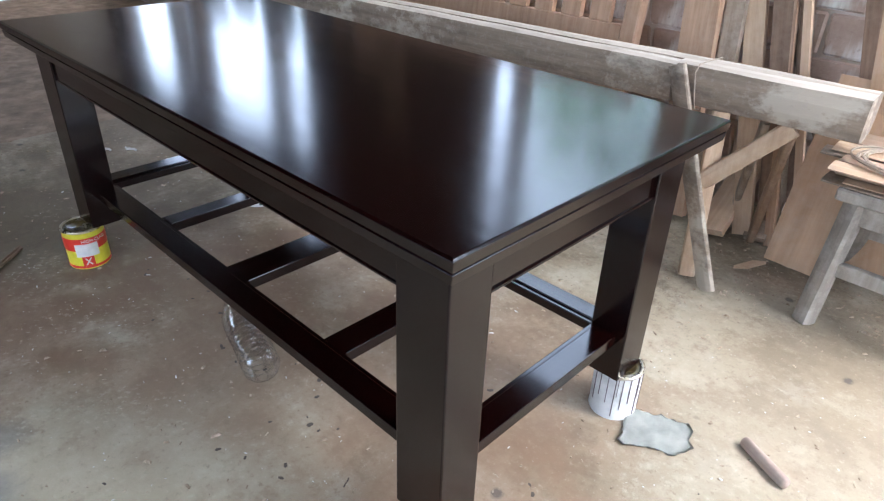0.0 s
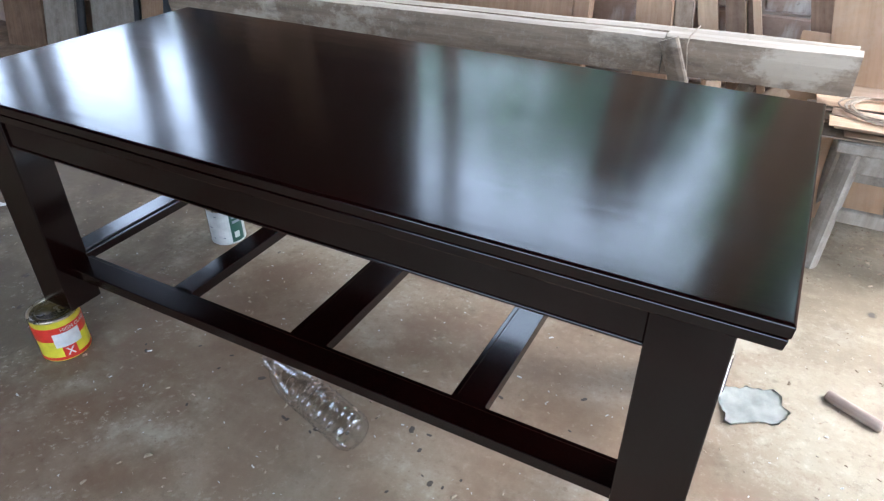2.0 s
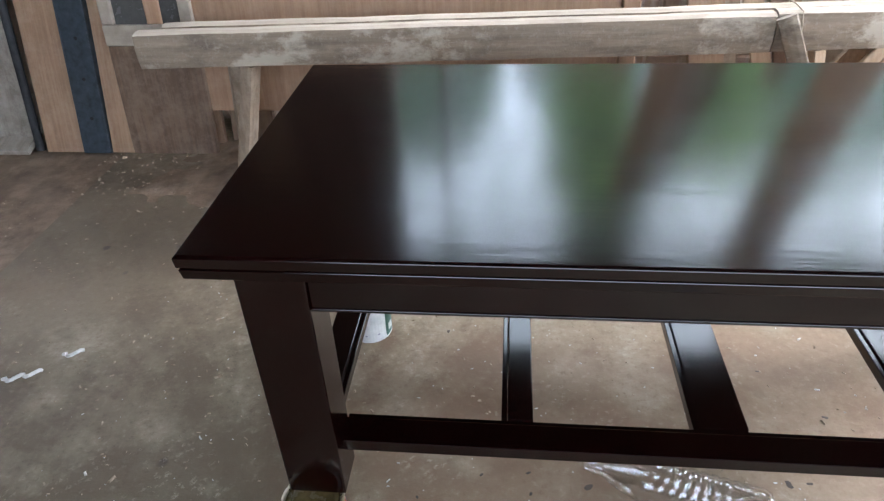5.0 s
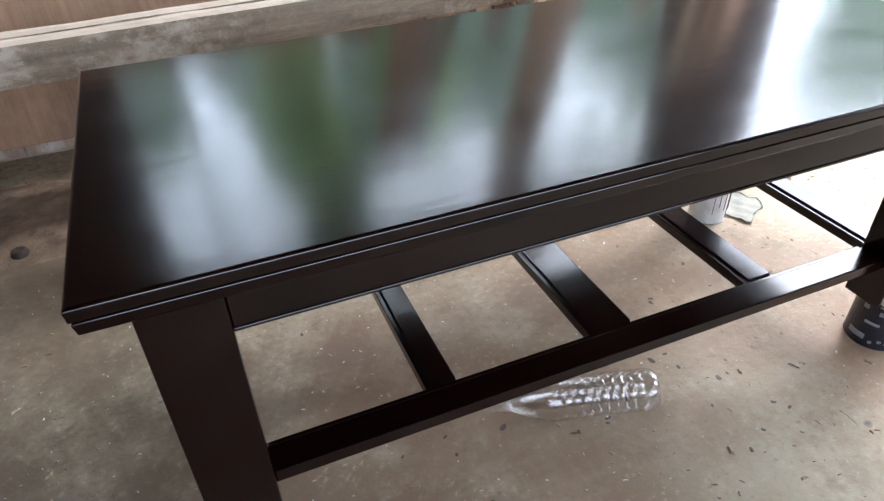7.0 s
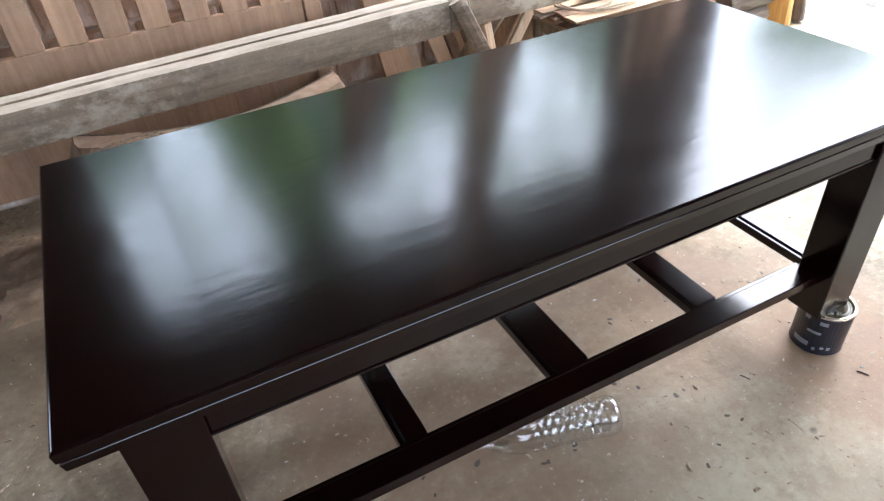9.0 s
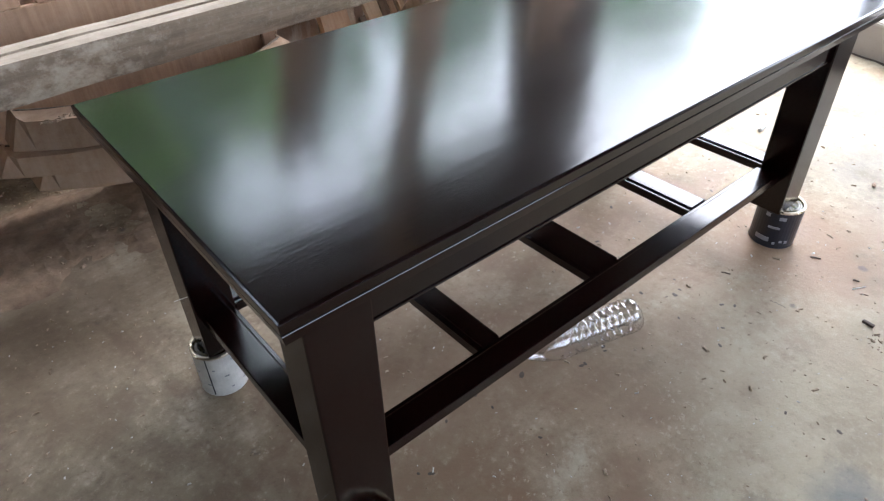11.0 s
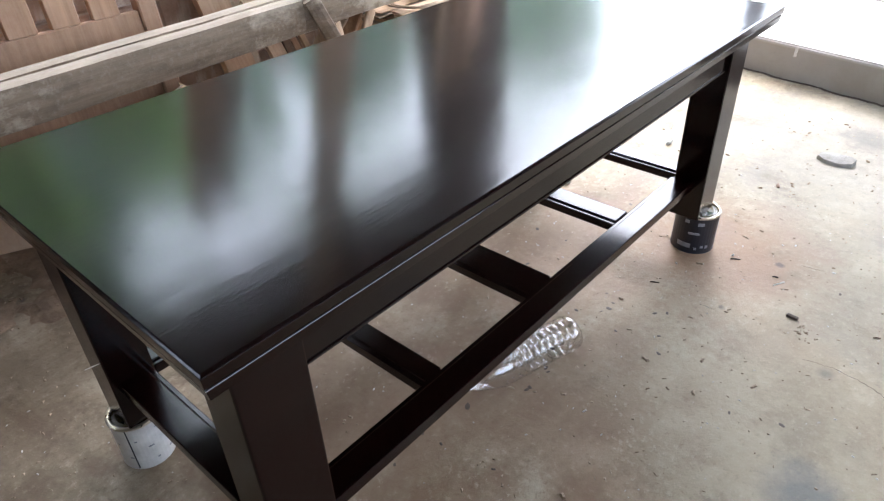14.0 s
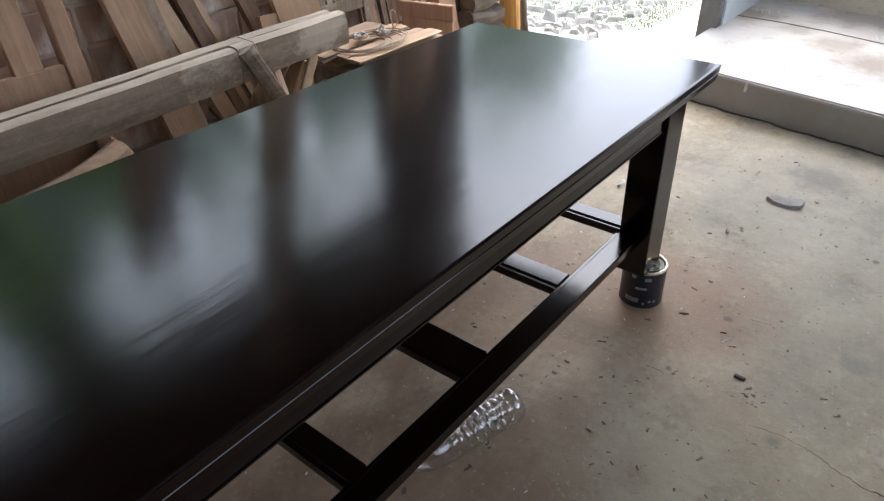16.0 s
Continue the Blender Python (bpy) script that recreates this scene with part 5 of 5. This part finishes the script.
def tree(x, y, height, spread, seed, leaf):
    rnd = random.Random(seed)
    t = thing("tree", pose(x, y, -0.03), "broad leafy green tree behind the workshop", "tree", "trees behind the workshop")
    trunk = bmesh.new()
    limbs = [((0, 0, 0), (rnd.uniform(-.2, .2), rnd.uniform(-.2, .2), height * .55), .10)]
    for k in range(7):
        a = rnd.uniform(0, 6.28)
        z0 = height * rnd.uniform(.25, .55)
        limbs.append(((0, 0, z0), (spread * .7 * math.cos(a), spread * .7 * math.sin(a), z0 + height * rnd.uniform(.15, .4)), .045))
    for p, q, r in limbs:
        p, q = Vector(p), Vector(q)
        m = Matrix.Translation((p + q) / 2) @ (q - p).to_track_quat("Z", "Y").to_matrix().to_4x4()
        bmesh.ops.create_cone(trunk, cap_ends=True, segments=9, radius1=r, radius2=r * .45, depth=(q - p).length, matrix=m)
    part("trunk", trunk, BARK, t)
    verts, faces = [], []
    clumps = [(spread * rnd.gauss(0, .45), spread * rnd.gauss(0, .35), height * rnd.uniform(.5, 1.0), rnd.uniform(.4, 1.0) * min(.45, .4 * spread)) for _ in range(48)]
    for cx, cy, cz, cr in clumps:
        for _ in range(44):
            px, py, pz = cx + rnd.gauss(0, cr * .6), cy + rnd.gauss(0, cr * .6), max(0.05, cz + rnd.gauss(0, cr * .5))
            s = rnd.uniform(.09, .18)
            u = Vector((rnd.gauss(0, 1), rnd.gauss(0, 1), rnd.gauss(0, .5))).normalized() * s
            w = Vector((rnd.gauss(0, 1), rnd.gauss(0, 1), rnd.gauss(0, 1))).cross(u).normalized() * s * .45
            c = Vector((px, py, pz))
            o = len(verts)
            verts.extend([c - u, c + w, c + u, c - w])
            faces.append((o, o + 1, o + 2, o + 3))
    me = bpy.data.meshes.new("crown")
    me.from_pydata([tuple(v) for v in verts], [], faces)
    me.materials.append(leaf)
    crown = new("crown", me)
    crown.parent = t


for k, (x, y, h, s, lf) in enumerate(((1.22, 6.8, 4.5, 0.42, LEAF3), (2.75, 7.0, 4.2, 0.45, LEAF3), (1.75, 7.3, 7.8, 0.62, LEAF))):
    tree(x, y, h, s, 11 + k, lf)


def far_woods(count, seed):
    """The wooded slope behind: leaf clumps up to an uneven skyline."""
    rnd = random.Random(seed)
    verts, faces = [], []
    for _ in range(count):
        x, y = rnd.uniform(-7.2, 12.5) if rnd.random() < 0.82 else rnd.uniform(16.6, 22.4), rnd.uniform(11.0, 13.5)
        top = 6.3 + 1.2 * noise.noise(Vector((x * 0.55, 0.3, 2.0))) + 0.7 * noise.noise(Vector((x * 2.3, 4.0, 1.0)))
        top += 2.2 if x > 16 else 0.0
        top -= 2.6 * min(1.0, max(0.0, (-6.3 - x) / 0.9))
        top -= 2.0 * math.exp(-((x - 8.2) / 0.8) ** 2) + 1.6 * math.exp(-((x - 0.6) / 0.6) ** 2)
        if x < -2.6 and rnd.random() < 0.55:
            continue
        z = top * (1 - rnd.random() ** 1.4)
        # a few loose leaves added above the skyline to dim the sky
        if rnd.random() < 0.12:
            z = rnd.uniform(4.0, 11.0)
        ln = rnd.uniform(0.12, 0.32)
        u = Vector((rnd.gauss(0, 1), rnd.gauss(0, 1), rnd.gauss(0, .6))).normalized() * ln
        w = Vector((rnd.gauss(0, 1), rnd.gauss(0, 1), rnd.gauss(0, 1))).cross(u).normalized() * ln * .6
        c = Vector((x, y, z))
        o = len(verts)
        verts.extend([tuple(c - u), tuple(c + w), tuple(c + u), tuple(c - w)])
        faces.append((o, o + 1, o + 2, o + 3))
    me = bpy.data.meshes.new("far_woods")
    me.from_pydata(verts, [], faces)
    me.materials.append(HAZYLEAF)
    return me


tagged(new("far_woods", far_woods(19500, 8)), "pale green woods behind the workshop", "woods", kind="stuff")


def shrub(x, y, height, width, seed, leaf):
    """Upright broad-leaved shrub: stems from the ground with long drooping leaves."""
    rnd = random.Random(seed)
    t = thing("shrub", pose(x, y, -0.03), "tall green broad-leaved shrub outside the window", "shrub", "shrubs behind the workshop")
    stems = bmesh.new()
    verts, faces = [], []
    for _ in range(7):
        a = rnd.uniform(0, 6.28)
        top = Vector((rnd.gauss(0, width * .4), rnd.gauss(0, .12), height * rnd.uniform(.7, 1.0)))
        m = Matrix.Translation(top / 2) @ top.to_track_quat("Z", "Y").to_matrix().to_4x4()
        bmesh.ops.create_cone(stems, cap_ends=True, segments=6, radius1=.012, radius2=.005, depth=top.length, matrix=m)
        for k in range(36):
            c = top * rnd.uniform(.12, 1.0) + Vector((rnd.gauss(0, width * .22), rnd.gauss(0, .08), 0))
            b = rnd.uniform(0, 6.28)
            ln = rnd.uniform(.10, .26)
            u = Vector((math.cos(b) * ln * .7, math.sin(b) * ln * .5, rnd.uniform(-.16, .1)))
            w = u.cross(Vector((0, 0, 1))).normalized() * ln * .28
            o = len(verts)
            verts.extend([c, c + u * .5 + w, c + u - Vector((0, 0, ln * .25)), c + u * .5 - w])
            faces.append((o, o + 1, o + 2, o + 3))
    part("stems", stems, BARK, t)
    me = bpy.data.meshes.new("foliage")
    me.from_pydata([tuple(v) for v in verts], [], faces)
    me.materials.append(leaf)
    f = new("foliage", me)
    f.parent = t


for k, (x, y, h, w, lf) in enumerate(((0.62, 2.6, 1.05, 0.10, LEAF), (0.24, 2.6, 0.95, 0.12, LEAF), (1.80, 2.5, 0.90, 0.12, LEAF), (2.02, 2.3, 1.10, 0.08, LEAF2), (-1.95, 2.1, 1.35, 0.16, LEAF))):
    shrub(x, y, h, w, 40 + k, lf)


# ---- stones of the low wall behind the boards ----
def stone_block(w, h, seed):
    bm = bmesh.new()
    made = bmesh.ops.create_cube(bm, size=1.0, matrix=Matrix.Diagonal((w, 0.016, h, 1)))
    bmesh.ops.bevel(bm, geom=list(bm.edges), offset=0.008, segments=1, affect="EDGES")
    for v in bm.verts:
        v.co += Vector((0.012 * noise.noise(v.co * 9 + Vector((seed, 0, 0))), 0.004 * noise.noise(v.co * 14 + Vector((0, seed, 0))), 0.006 * noise.noise(v.co * 9 + Vector((0, 0, seed)))))
    return bm


STONEWALL = plaster("limewashed_stone", (0.47, 0.34, 0.255), (0.31, 0.21, 0.15), (0.74, 0.70, 0.63), 11.0, 0.95)
shapes = []
for k in range(7):
    me = bpy.data.meshes.new("stone")
    bm = stone_block((0.20, 0.16, 0.24, 0.13, 0.18, 0.22, 0.15)[k], 0.115, k * 3.7)
    bm.to_mesh(me)
    bm.free()
    me.materials.append(STONEWALL)
    shapes.append((me, (0.20, 0.16, 0.24, 0.13, 0.18, 0.22, 0.15)[k]))
rnd = random.Random(21)
for row in range(7):
    x = -0.95 - 0.07 * (row % 2)
    while x < 2.30:
        me, w = shapes[rnd.randrange(7)]
        ob = new("stone", me)
        ob.parent = wall_north
        ob.location = (x + w / 2, WALL_Y + 0.002 + rnd.uniform(-0.002, 0.002), 0.062 + row * 0.1190)
        x += w + 0.004

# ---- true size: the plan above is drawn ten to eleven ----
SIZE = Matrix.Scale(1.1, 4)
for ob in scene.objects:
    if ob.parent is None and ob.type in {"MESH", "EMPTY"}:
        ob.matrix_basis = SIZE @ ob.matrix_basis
